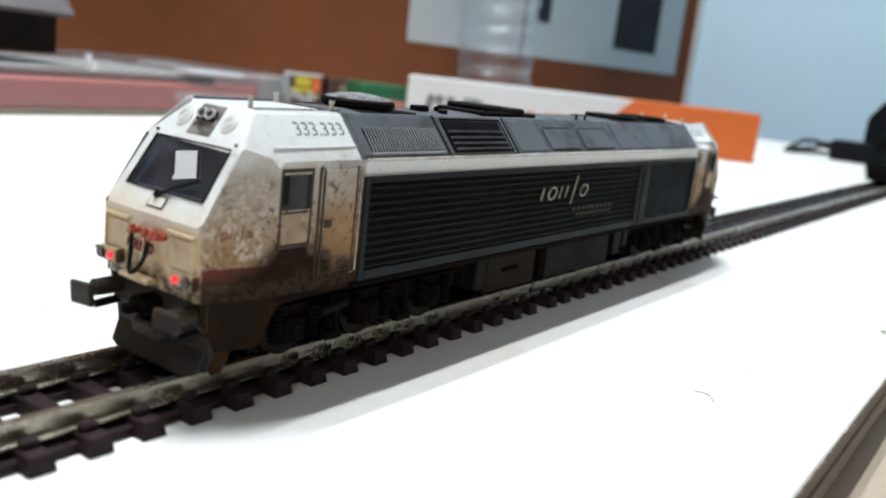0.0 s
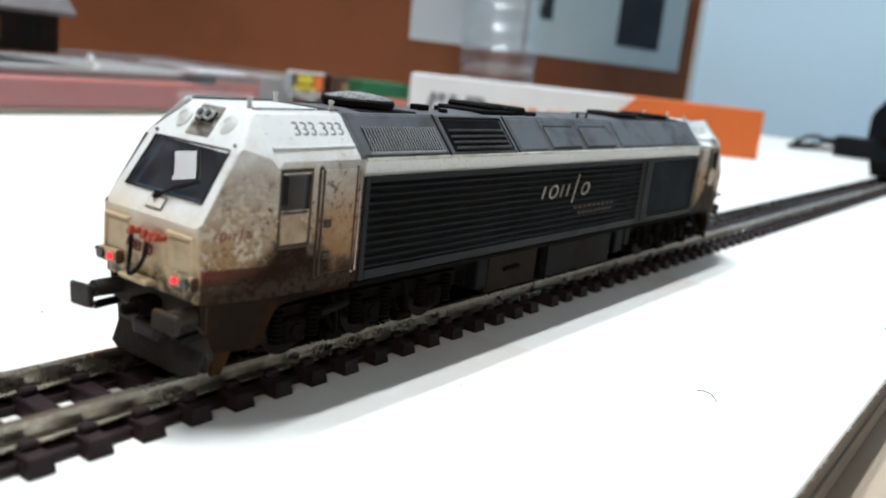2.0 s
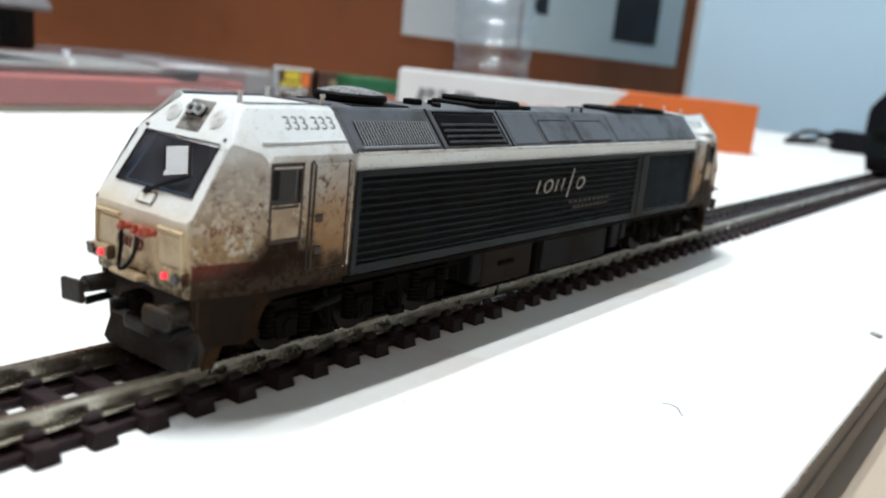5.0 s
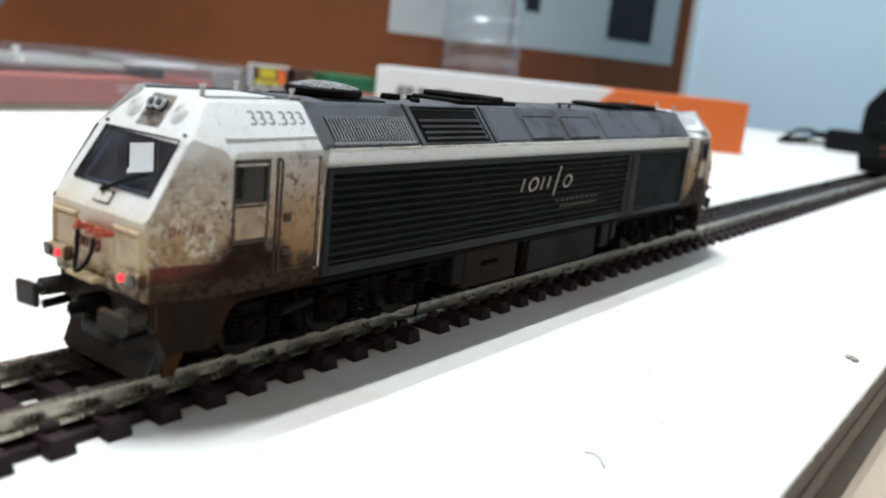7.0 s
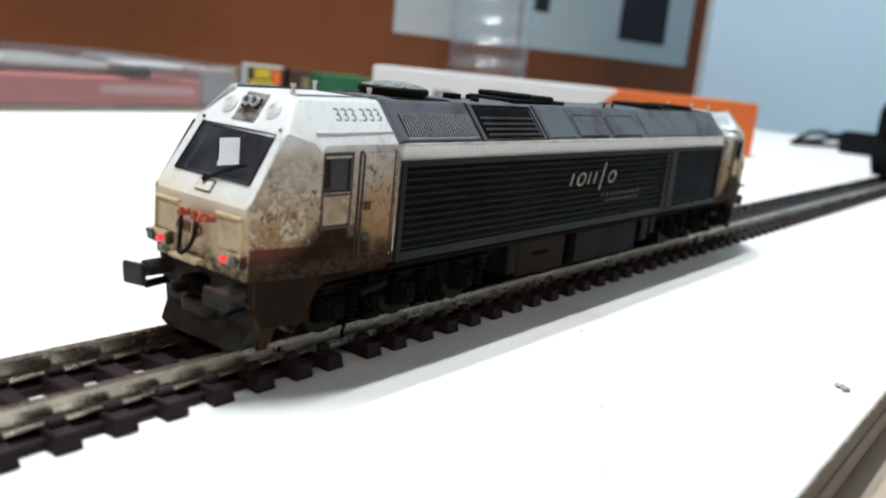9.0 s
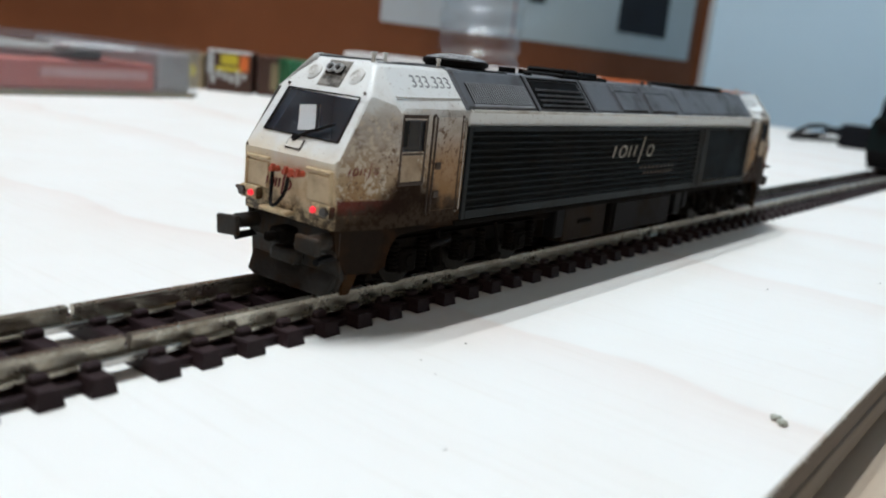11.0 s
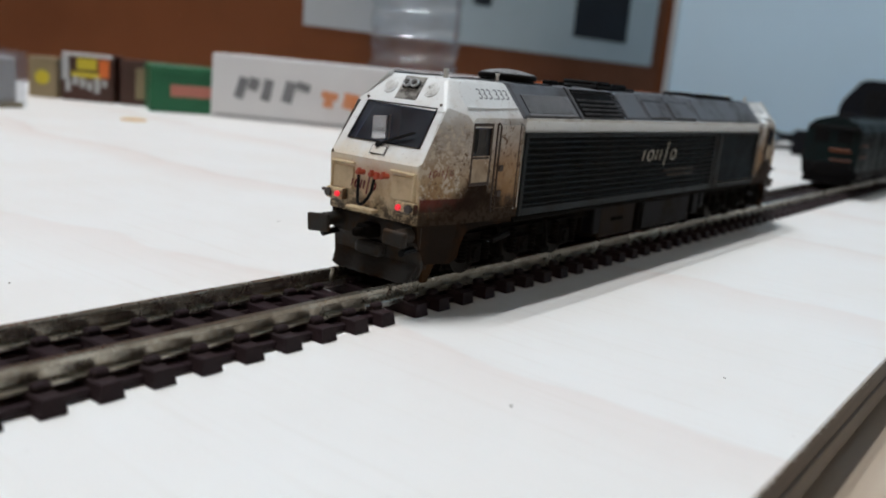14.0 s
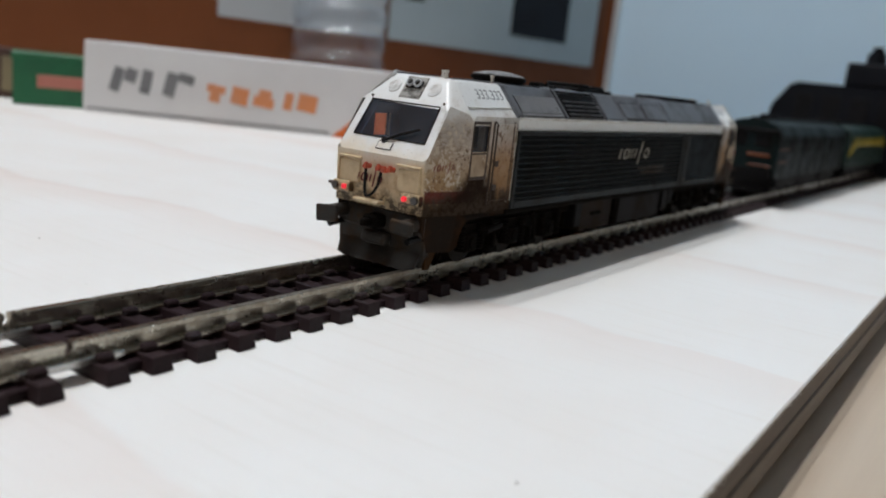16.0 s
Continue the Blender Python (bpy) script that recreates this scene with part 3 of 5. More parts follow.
END_BLOCK = end_block_mesh()
for k in range(-30, 140):
    y = FIRST + k * PITCH
    if any(y - PITCH < j < y for j in JOINTS[1:]) or any(y + PITCH < j < y + 2 * PITCH for j in JOINTS[1:]):
        ob = new("end_block", END_BLOCK)
        ob.parent, ob.location = track, (0, y * MM, 0)
    shift = 0.55 if any(y - PITCH < j < y for j in JOINTS) else -0.55 if any(y < j < y + PITCH for j in JOINTS) else 0.0
    ob = new("sleeper", SLEEPER_MESH)
    ob.parent, ob.location = track, (0, (y + shift) * MM, 0)
    if not any(y < j < y + PITCH for j in JOINTS):
        ob = new("web", WEB_MESH)
        ob.parent, ob.location = track, (0, y * MM, 0)

# ------------------------------------------------------------------ the white locomotive
LENGTH = 141.5
loco = empty("model_locomotive")
tagged(loco, "weathered white and slate model diesel locomotive standing on track", "locomotive")


def quad_with_hole(bm, c, u0, u1, v0, v1):
    """A four-cornered panel (c: low-left, low-right, high-right, high-left) with a window cut in it. Returns the hole's corners."""
    c = [Vector(p) for p in c]

    def at(u, v):
        return (c[0] * (1 - u) + c[1] * u) * (1 - v) + (c[3] * (1 - u) + c[2] * u) * v
    us, vs = (0, u0, u1, 1), (0, v0, v1, 1)
    g = [[bm.verts.new(at(u, v)) for u in us] for v in vs]
    for j in range(3):
        for i in range(3):
            if (i, j) != (1, 1):
                bm.faces.new((g[j][i], g[j][i + 1], g[j + 1][i + 1], g[j + 1][i]))
    return [at(u, v) for u, v in ((u0, v0), (u1, v0), (u1, v1), (u0, v1))]


# corner points of the cab, right-hand side
P0, P1, P2, P3 = (7.35, 2.7, 11.2), (7.45, 2.3, 18.3), (7.0, 6.9, 25.3), (4.85, 9.3, 28.7)
M0, M1, M2, M3 = (8.85, 9.4, 11.2), (8.9, 9.4, 18.3), (8.93, 9.4, 24.42), (5.2, 10.4, 28.79)
Q0, Q1, Q2, Q3 = (9.0, 22.0, 11.2), (9.0, 22.0, 18.3), (8.95, 22.0, 24.4), (5.2, 22.0, 28.8)
DOOR_Y = (10.15, 14.45)


def mir(p):
    return (-p[0], p[1], p[2])


def cab_shell(rounded=True):
    bm = B()
    holes = {}
    poly(bm, (mir(P0), P0, P1, mir(P1)))
    holes["front"] = quad_with_hole(bm, (mir(P1), P1, P2, mir(P2)), 0.095, 0.905, 0.29, 0.965)
    poly(bm, (mir(P2), P2, P3, mir(P3)))
    poly(bm, (mir(P3), P3, M3, mir(M3)))
    poly(bm, (mir(M3), M3, Q3, mir(Q3)))
    for f, name in ((lambda p: p, "right"), (mir, "left")):
        poly(bm, [f(p) for p in (P0, M0, M1, P1)])
        poly(bm, [f(p) for p in (P1, M1, M2, P2)])
        poly(bm, [f(p) for p in (M0, Q0, Q1, M1)])
        u0, u1 = (DOOR_Y[0] + 0.32 - 9.4) / 12.6, (DOOR_Y[1] - 0.32 - 9.4) / 12.6
        holes[name] = quad_with_hole(bm, [f(p) for p in (M1, Q1, Q2, M2)], u0, u1, (19.7 - 18.3) / 6.15, (23.2 - 18.3) / 6.15)
        poly(bm, [f(p) for p in (P2, M2, M3, P3)])
        poly(bm, [f(p) for p in (M2, Q2, Q3, M3)])
    bmesh.ops.remove_doubles(bm, verts=bm.verts[:], dist=0.001)
    if not rounded:
        for v in bm.verts:
            v.co = (v.co.x * 0.91, min(v.co.y + (0.8 if v.co.y < 9.0 else 0.0), 21.9), 20.0 + (v.co.z - 20.0) * 0.92)
        return bm, holes
    sharp = [e for e in bm.edges if len(e.link_faces) == 2 and e.calc_face_angle(0) > 0.25]
    bmesh.ops.bevel(bm, geom=sharp, offset=0.55, segments=3, affect="EDGES", profile=0.5)
    return bm, holes


def mark_lines():
    """Loops and slanted strokes of a worn mark, five units wide and one high."""
    def loop(c, r):
        return [(c + r * math.cos(a) + 0.22 * (0.5 + 0.5 * math.sin(a)), 0.5 + 0.5 * math.sin(a)) for a in np.linspace(0, 2 * math.pi, 15)]
    return [[(0.0, 0.0), (0.22, 1.0)], loop(0.95, 0.36), [(1.75, 0.0), (1.97, 1.0)], [(2.35, 0.0), (2.57, 1.0)], [(3.0, -0.6), (3.5, 1.8)], loop(4.2, 0.36)]


def cab(parent):
    """All the parts of one cab, its nose at small y."""
    made = []

    def add(name, bm, material, label="", smooth=False, under=None):
        ob = part(name, bm, material, under or parent, label, smooth)
        if under is None:
            made.append(ob)
        return ob

    bm, holes = cab_shell()
    skin = BVHTree.FromBMesh(bm)
    slope = Vector((0.79, 0, 0.61)).normalized()

    def on_shell(p, sx, off):
        """The place on the cab's slope under p, off mm above it."""
        out = Vector((sx * slope.x, 0, slope.z))
        hit = skin.ray_cast(Vector(p) + out * 1.5, -out)[0]
        return (hit if hit else Vector(p)) + out * off

    add("cab_shell", bm, PAINT, "white cab yellowed and rust-speckled below", True)
    add("cab_lining", cab_shell(False)[0], INNER)
    # inside
    add("cab_desk", bx(B(), -6.6, 6.6, 4.2, 8.2, 18.2, 19.3, 0.3), INNER)
    add("cab_bulkhead", prism(B(), [(-8.2, 12), (8.2, 12), (8.2, 23.8), (4.9, 27.6), (-4.9, 27.6), (-8.2, 23.8)], "y", 16.2, 16.8), INNER)
    add("cab_floor", bx(B(), -6.8, 6.8, 4.4, 16.2, 16.0, 16.6, 0.0), INNER)
    # windscreen, its seal and wiper
    h = holes["front"]
    n = (h[1] - h[0]).cross(h[3] - h[0]).normalized()
    if n.y > 0:
        n = -n
    bm = B()
    hi = [p + n * -0.03 for p in h]
    poly(bm, hi)
    add("windscreen", bm, WINDSCREEN, "clear windscreen pane").visible_shadow = False
    bm = B()
    for i in range(4):
        tube(bm, [h[i] + n * 0.06, h[(i + 1) % 4] + n * 0.06], 0.10, 6)
    add("windscreen_seal", bm, RUBBER)
    base = h[0].lerp(h[1], 0.47) + n * 0.45 - Vector((0, 0, 0.5))
    tip = h[0].lerp(h[1], 0.86).lerp(h[3].lerp(h[2], 0.86), 0.30) + n * 0.4
    bm = tube(B(), [base, base.lerp(tip, 0.5) + n * 0.12, tip], 0.19, 6)
    cyl(bm, base - n * 0.4, base + n * 0.15, 0.42, seg=10)
    wip = add("wiper", bm, RUBBER)
    add("wiper_blade", tube(B(), [base.lerp(tip, 0.5) + Vector((0.5, 0, 0.15)), tip + Vector((0.4, 0, 0.1))], 0.15, 6), RUBBER, under=wip)
    # headlamps in a recess above the windscreen
    def brow(x, v, off=0.0):
        """A place on the sloping brow between windscreen and roof."""
        a, b = Vector((x, P2[1], P2[2])), Vector((x, P3[1], P3[2]))
        nn = Vector((0, -(b.z - a.z), b.y - a.y)).normalized()
        return a.lerp(b, v) + nn * off
    bm = B()
    lo4 = [brow(-1.75, 0.12, 0.03), brow(1.75, 0.12, 0.03), brow(1.75, 0.97, 0.03), brow(-1.75, 0.97, 0.03)]
    hi4 = [brow(-1.6, 0.16, 0.16), brow(1.6, 0.16, 0.16), brow(1.6, 0.94, 0.16), brow(-1.6, 0.94, 0.16)]
    poly(bm, hi4)
    for i in range(4):
        poly(bm, (lo4[i], lo4[(i + 1) % 4], hi4[(i + 1) % 4], hi4[i]))
    head = add("headlamp_plate", bm, plain("grubby_lamp_plate", (0.48, 0.46, 0.42), 0.35, 0.3, dirt=(0.05, 0.045, 0.04), amount=0.9, grain=1500, patch=700), "grubby grey headlamp plate")
    bm = bx(B(), -1.3, 1.3, -0.4, 0.4, -0.6, 0.6, 0.1)
    bmesh.ops.transform(bm, matrix=Matrix.Translation(brow(0, 0.64, -0.05)) @ Matrix.Rotation(radians(-38), 4, "X"), verts=bm.verts[:])
    add("lamp_box", bm, RUBBER, under=head)
    for sx in (-0.6, 0.6):
        c = brow(sx, 0.66, 0.3)
        d = brow(sx, 0.66, 0.7) - c
        bm = cyl(B(), c, c + d * 0.75, 0.62, 0.58, 16, cap=False)
        cyl(bm, c, c + d * 0.75, 0.40, 0.44, 16, cap=False)
        ringv = [Vector((sx, c.y, c.z)) + (brow(sx + 0.51 * math.cos(a), 0.68 + 0.51 * math.sin(a) / 4.15, 1.0) - brow(sx, 0.68, 1.0)) + d * 0.75 for a in np.linspace(0, 2 * math.pi, 17)]
        tube(bm, ringv, 0.1, 5)
        add("lamp_ring", bm, BAR, under=head)
        add("lamp_lens", cyl(B(), c, c + d * 0.2, 0.44, seg=14), LAMP_DARK, under=head)
    for sx in (-1, 1):
        bm = cyl(B(), brow(sx * 3.35, 0.55, -0.1), brow(sx * 3.35, 0.55, 0.14), 1.12, 1.04, 24)
        cyl(bm, brow(sx * 3.35, 0.55, 0.1), brow(sx * 3.35, 0.55, 0.2), 0.85, 0.8, 24)
        cov = add("round_cover", bm, PAINT, smooth=True)
        for r in (0.3, 0.6):
            ring = [brow(sx * 3.35 + r * math.cos(a), 0.55 + r * math.sin(a) / 4.15, 0.21) for a in np.linspace(0, 2 * math.pi, 15)]
            add("cover_groove", tube(B(), ring, 0.05, 5), WHITE_DETAIL, under=cov)
        add("lifting_eye", cyl(B(), brow(sx * 6.0, 0.06, 0), brow(sx * 6.0, 0.06, 0.22), 0.2, 0.15, 8), SEAM)
    # plate under the windscreen with a riveted edge
    def apronp(x, v, off=0.0):
        a, b = Vector((x, P1[1], P1[2])), Vector((x, P2[1], P2[2]))
        nn = Vector((0, -(b.z - a.z), b.y - a.y)).normalized()
        return a.lerp(b, v) + nn * off
    bm = B()
    for i, (x0, x1, v0, v1) in enumerate(((-1.28, 1.28, 0.08, 0.235), (-1.22, 1.22, 0.085, 0.23))):
        poly(bm, (apronp(x0, v0, 0.05 + 0.05 * i), apronp(x1, v0, 0.05 + 0.05 * i), apronp(x1, v1, 0.05 + 0.05 * i), apronp(x0, v1, 0.05 + 0.05 * i)))
    plate = add("wiper_plate", bm, SEAM)
    poly_bm = B()
    poly(poly_bm, (apronp(-1.12, 0.095, 0.13), apronp(1.12, 0.095, 0.13), apronp(1.12, 0.22, 0.13), apronp(-1.12, 0.22, 0.13)))
    add("plate_face", poly_bm, PAINT, under=plate)
    # nose: raised panel frames, red caps, hose, lamps
    for sx in (-1, 1):
        x0, x1 = sorted((sx * 3.0, sx * 6.9))
        bm = B()
        bx(bm, x0, x1, 1.9, 2.5, 17.15, 17.5, 0.1)
        bx(bm, x1 - 0.3 if sx > 0 else x0, x1 if sx > 0 else x0 + 0.3, 1.9, 2.6, 13.9, 17.2, 0.1)
        bx(bm, x0 + 0.2, x1 - 0.2, 2.15, 2.6, 14.0, 16.9, 0.1)
        add("nose_panel", bm, CREAM, "cream raised panel on the nose")
        # lamp pod
        bm = bx(B(), sx * 5.85 - 1.55, sx * 5.85 + 1.55, 1.6, 2.7, 12.45, 14.0, 0.35, 2)
        pod = add("lamp_pod", bm, PAINT)
        add("tail_light", cyl(B(), (sx * 5.1, 1.75, 13.25), (sx * 5.1, 1.3, 13.25), 0.38, 0.32, 16), LAMP_RED, "lit red tail light", under=pod)
        add("marker_light", cyl(B(), (sx * 6.7, 1.75, 13.25), (sx * 6.7, 1.3, 13.25), 0.58, 0.5, 16), LAMP_DARK, "dark marker light", under=pod)
        if sx < 0:
            add("lamp_bracket", bx(B(), -8.3, -7.2, 1.8, 2.3, 13.2, 13.6, 0.1), SEAM, under=pod)
        # step ledge
    bm = bx(B(), -3.4, 1.2, 1.2, 2.6, 11.7, 12.2, 0.15)
    add("nose_ledge", bm, CREAM)
    hose = [Vector((-1.5 + 2.6 * u, 1.4 - 0.9 * math.sin(math.pi * u), 16.2 - 3.4 * math.sin(math.pi * u) ** 0.45)) for u in np.linspace(0, 1, 18)]
    hs = add("brake_hose", tube(B(), hose, 0.21, 7), RUBBER, "black brake hose with red caps", True)
    for cx, cz in ((-1.6, 16.5), (0.5, 16.5), (1.45, 16.35), (2.4, 16.55)):
        bm = cyl(B(), (cx, 2.3, cz), (cx, 1.1, cz), 0.36, 0.3, 10)
        cyl(bm, (cx, 1.5, cz - 0.25), (cx, 1.5, cz + 0.55), 0.3, 0.26, 8)
        add("hose_cap", bm, REDCAP, "orange-red hose cap", under=hs)
    # the operator's mark on nose and flanks, as plain loops and strokes
    bm = B()
    for line in mark_lines():
        tube(bm, [(-3.4 + 0.86 * u, 2.22, 14.45 + 1.0 * v) for u, v in line], 0.11, 5)
    add("nose_mark", bm, LETTER_RED, "worn dark red mark in loops and strokes")
    for sx in (-1, 1):
        bm = B()
        a, b = Vector((sx * 7.74, 3.7, 17.15)), Vector((sx * 8.50, 7.8, 17.3))
        for line in mark_lines():
            tube(bm, [a.lerp(b, u / 5) + Vector((0, 0, 0.72 * v)) for u, v in line], 0.075, 5)
        add("flank_mark", bm, LETTER_RED, "worn dark red mark in loops and strokes")
        # door
        y0, y1 = DOOR_Y
        bm = B()
        X = sx * 8.83
        for a, b, c, d in ((y0, y0 + 0.3, 15.9, 23.75), (y1 - 0.3, y1, 15.9, 23.75), (y0, y1, 23.35, 23.75), (y0, y1, 15.9, 16.3), (y0 + 0.4, y1 - 0.4, 19.3, 19.55)):
            xa, xb = sorted((X - sx * 0.15, X + sx * 0.17))
            bx(bm, xa, xb, a, b, c, d, 0.06)
        door = add("cab_door", bm, SEAM, "rust-edged cab door with a window")
        xa, xb = sorted((X - sx * 0.1, X + sx * 0.1))
        add("door_leaf", bx(B(), xa, xb, y0 + 0.42, y1 - 0.42, 16.3, 19.3, 0.05), DIRTY_DOOR, under=door)
        bm = B()
        poly(bm, [(X - sx * 0.12, y, z) for y, z in ((y0 + 0.3, 19.5), (y1 - 0.3, 19.5), (y1 - 0.3, 23.4), (y0 + 0.3, 23.4))])
        add("door_window", bm, SIDE_GLASS, under=door).visible_shadow = False
        add("mirror", bx(B(), *sorted((X - sx * 0.1, X + sx * 0.2)), y0 + 0.15, y0 + 1.1, 20.2, 23.1, 0.1), RUBBER, under=door)
        # grab rails and panel behind the door
        X2 = sx * 8.95
        pn = add("side_panel", bx(B(), *sorted((X2 - sx * 0.2, X2 + sx * 0.12)), 15.9, 20.9, 12.7, 23.7, 0.12), PAINT, "grimy cream access panel with rust streaks")
        for yy in (15.5, 20.9):
            add("grab_rail", tube(B(), [(X2, yy, 12.4), (X2 + sx * 0.45, yy, 12.7), (X2 + sx * 0.45, yy, 23.5), (X2, yy, 23.8)], 0.13, 6), CHROME if yy > 18 else SEAM, under=pn)
        for yy in (15.2, 20.55):
            add("panel_gap", bx(B(), *sorted((X2 - sx * 0.1, X2 + sx * 0.16)), yy, yy + 0.22, 12.6, 23.75, 0.04), SEAM, under=pn)
        for zz in (14.3, 17.6):
            add("hinge", bx(B(), *sorted((X2, X2 + sx * 0.28)), 16.2, 17.2, zz, zz + 0.8, 0.08), SEAM, under=pn)
        # gutter strip under the number
        add("gutter", tube(B(), [on_shell((sx * 7.88, y, 25.62), sx, 0.03) for y in np.linspace(10.0, 21.1, 9)], 0.15, 6), PAINT)
        # skirt with a wheel arch
        prof = [(2.9, 11.25)] + [(9.4, 11.25)] + [(22.0, 11.25), (22.0, 10.6), (14.5, 10.5)]
        prof += [(12.0 - 2.6 * math.sin(a), 10.4 - 3.9 * (1 - math.cos(a))) for a in np.linspace(0.2, 1.45, 7)]
        prof += [(8.6, 6.1), (4.6, 6.3), (3.2, 9.0)]
        xa, xb = sorted((sx * 7.5, sx * 8.4))
        bm = prism(B(), prof, "x", xa, xb)
        for v in bm.verts:
            if v.co.y < 9.4:
                v.co.x *= 1 - 0.15 * (9.4 - v.co.y) / 6.5
            elif abs(v.co.x) > 8 and v.co.y > 9.4:
                v.co.x = sx * 8.85
        add("skirt", bm, SKIRT, "mud-brown skirt")
        num = lettering("fleet_number", "333.333", 2.22, LETTER_DARK, parent, Matrix())
        nrm = Vector((sx * (28.8 - 24.5), 0, 8.9 - 5.15)).normalized()
        along = Vector((0, sx, 0))
        up = nrm.cross(along)
        up = up if up.z > 0 else -up
        rot = Matrix((along, up, nrm)).transposed().to_4x4()
        seat = Matrix.Translation(Vector((sx * 6.55, 17.1, 27.21)) * MM) @ rot
        for v in num.data.vertices:
            v.co = on_shell((seat @ v.co) / MM, sx, 0.012 if v.co.z > 0 else -0.05) * MM
        made.append(num)
        # buffers
        bm = cyl(B(), (sx * 6.0, 4.5, 9.9), (sx * 6.0, 0.4, 9.9), 0.95, 0.85, 14)
        buf = add("buffer", bm, APRON, "dark buffer with a square plate", True)
        px, py = (6.2, 0.1) if sx > 0 else (-5.2, -1.3)
        bm = bx(B(), -2.0, 2.0, -0.28, 0.28, -1.15, 1.15, 0.27, 3) if sx < 0 else bx(B(), -1.75, 1.75, -0.4, 0.4, -0.95, 0.95, 0.38, 3)
        bmesh.ops.transform(bm, matrix=Matrix.Translation((px, py, 9.8)) @ Matrix.Rotation(radians(sx * 4), 4, "Z") @ Matrix.Rotation(radians(-7 if sx < 0 else 2), 4, "Y"), verts=bm.verts[:])
        add("buffer_plate", bm, APRON, "chipped muddy buffer plate", under=buf)
        add("shank", cyl(B(), (sx * 6.0, 0.6, 9.9), (px, py + 0.2, 9.8), 0.4, seg=10), APRON, under=buf)
        add("air_pipe", tube(B(), [(sx * 6.6, 4, 8.2), (sx * 6.6, 1.4, 8.0), (sx * 6.7, 0.9, 7.9)], 0.42, 8), RUBBER)
    # beam, apron and plough
    add("buffer_beam", bx(B(), -7.3, 7.3, 3.2, 6.5, 8.0, 11.3, 0.4), APRON)
    bm = B()
    prof = [(-7.3, 8.8), (7.3, 8.8), (7.3, 5.6), (6.7, 4.1), (-6.7, 4.1), (-7.3, 5.6)]
    prism(bm, prof, "y", 3.0, 4.2)
    for v in bm.verts:
        v.co.y += (8.6 - v.co.z) * 0.10 + abs(v.co.x) * 0.10
    add("apron", bm, APRON, "mud-caked front apron")
    bm = B()
    prof = [(-6.9, 6.1), (6.9, 6.1), (6.5, 4.0), (5.2, 3.75), (-5.2, 3.75), (-6.5, 4.0)]
    prism(bm, prof, "y", 1.7, 2.3)
    for v in bm.verts:
        v.co.y += (v.co.z - 3.75) * 0.45 + abs(v.co.x) * 0.16
    add("snow_plough", bm, APRON, "mud-caked plough blade")
    for sx in (-1, 1):
        bm = prism(B(), [(4.6, 6.6), (7.0, 6.6), (5.6, 3.9), (4.5, 3.9)], "x", *sorted((sx * 6.9, sx * 7.3)))
        add("plough_stay", bm, RUST_STAY, "rust-brown plough stay")
    add("plough_bracket", bx(B(), -2.0, 2.2, 1.9, 3.6, 6.3, 8.0, 0.5, 2), APRON)
    bm = bx(B(), -1.2, 1.2, 1.0, 4.5, 8.6, 10.3, 0.3)
    bx(bm, -0.5, 0.5, -0.3, 1.4, 8.9, 9.9, 0.2)
    add("draw_hook", bm, GRIME)
    # aerials on the cab roof
    for ax_, ay in ((3.4, 10.6), (4.3, 20.8), (-4.3, 20.8)):
        bm = cyl(B(), (ax_, ay, 28.6), (ax_, ay, 29.6), 0.32, 0.18, 8)
        cyl(bm, (ax_, ay, 29.6), (ax_, ay, 29.95), 0.3, 0.3, 8)
        add("roof_aerial", bm, WHITE_DETAIL)
    bm = tube(B(), [(4.7, 9.9, 28.9), (4.9, 21.5, 29.0)], 0.08, 6)
    tube(bm, [(-4.7, 9.9, 28.9), (-4.9, 21.5, 29.0)], 0.08, 6)
    add("roof_edge_rail", bm, GREY)
    return made


front = cab(loco)
TURN_CAB = Matrix.Translation((0, LENGTH * MM, 0)) @ Matrix.Rotation(math.pi, 4, "Z")
for ob in front:
    twin = copy_thing(ob, TURN_CAB @ ob.matrix_basis)
    twin.parent = loco

# middle body
bm = B()
prism(bm, [(-9.0, 11.2), (9.0, 11.2), (9.0, 24.35), (-9.0, 24.35)], "y", 22.0, LENGTH - 22.0)
part("body_side", bm, PAINT, loco, "white body side, dirty along the sill")
bm = B()
prism(bm, [(-8.97, 24.4), (8.97, 24.4), (5.25, 28.75), (2.0, 29.0), (-2.0, 29.0), (-5.25, 28.75)], "y", 21.2, LENGTH - 21.4)
bmesh.ops.bevel(bm, geom=[e for e in bm.edges if e.calc_face_angle(0) > 0.3], offset=0.2, segments=2, affect="EDGES")
roof = part("roof", bm, GREY, loco, "dusty grey roof")
bm = tube(B(), [(9.05, 22, 24.35), (9.05, LENGTH - 22, 24.35)], 0.2, 6)
tube(bm, [(-9.05, 22, 24.35), (-9.05, LENGTH - 22, 24.35)], 0.2, 6)
part("cant_rail", bm, WHITE_DETAIL, loco)
ROOF_N = Vector((4.35, 0, 3.72)).normalized()


def on_slope(y, v, off, sx=1):
    """A place on the roof's slope: v from the cant rail to the roof edge."""
    p = Vector((8.97, y, 24.4)).lerp(Vector((5.25, y, 28.75)), v) + ROOF_N * off
    return Vector((sx * p.x, p.y, p.z))


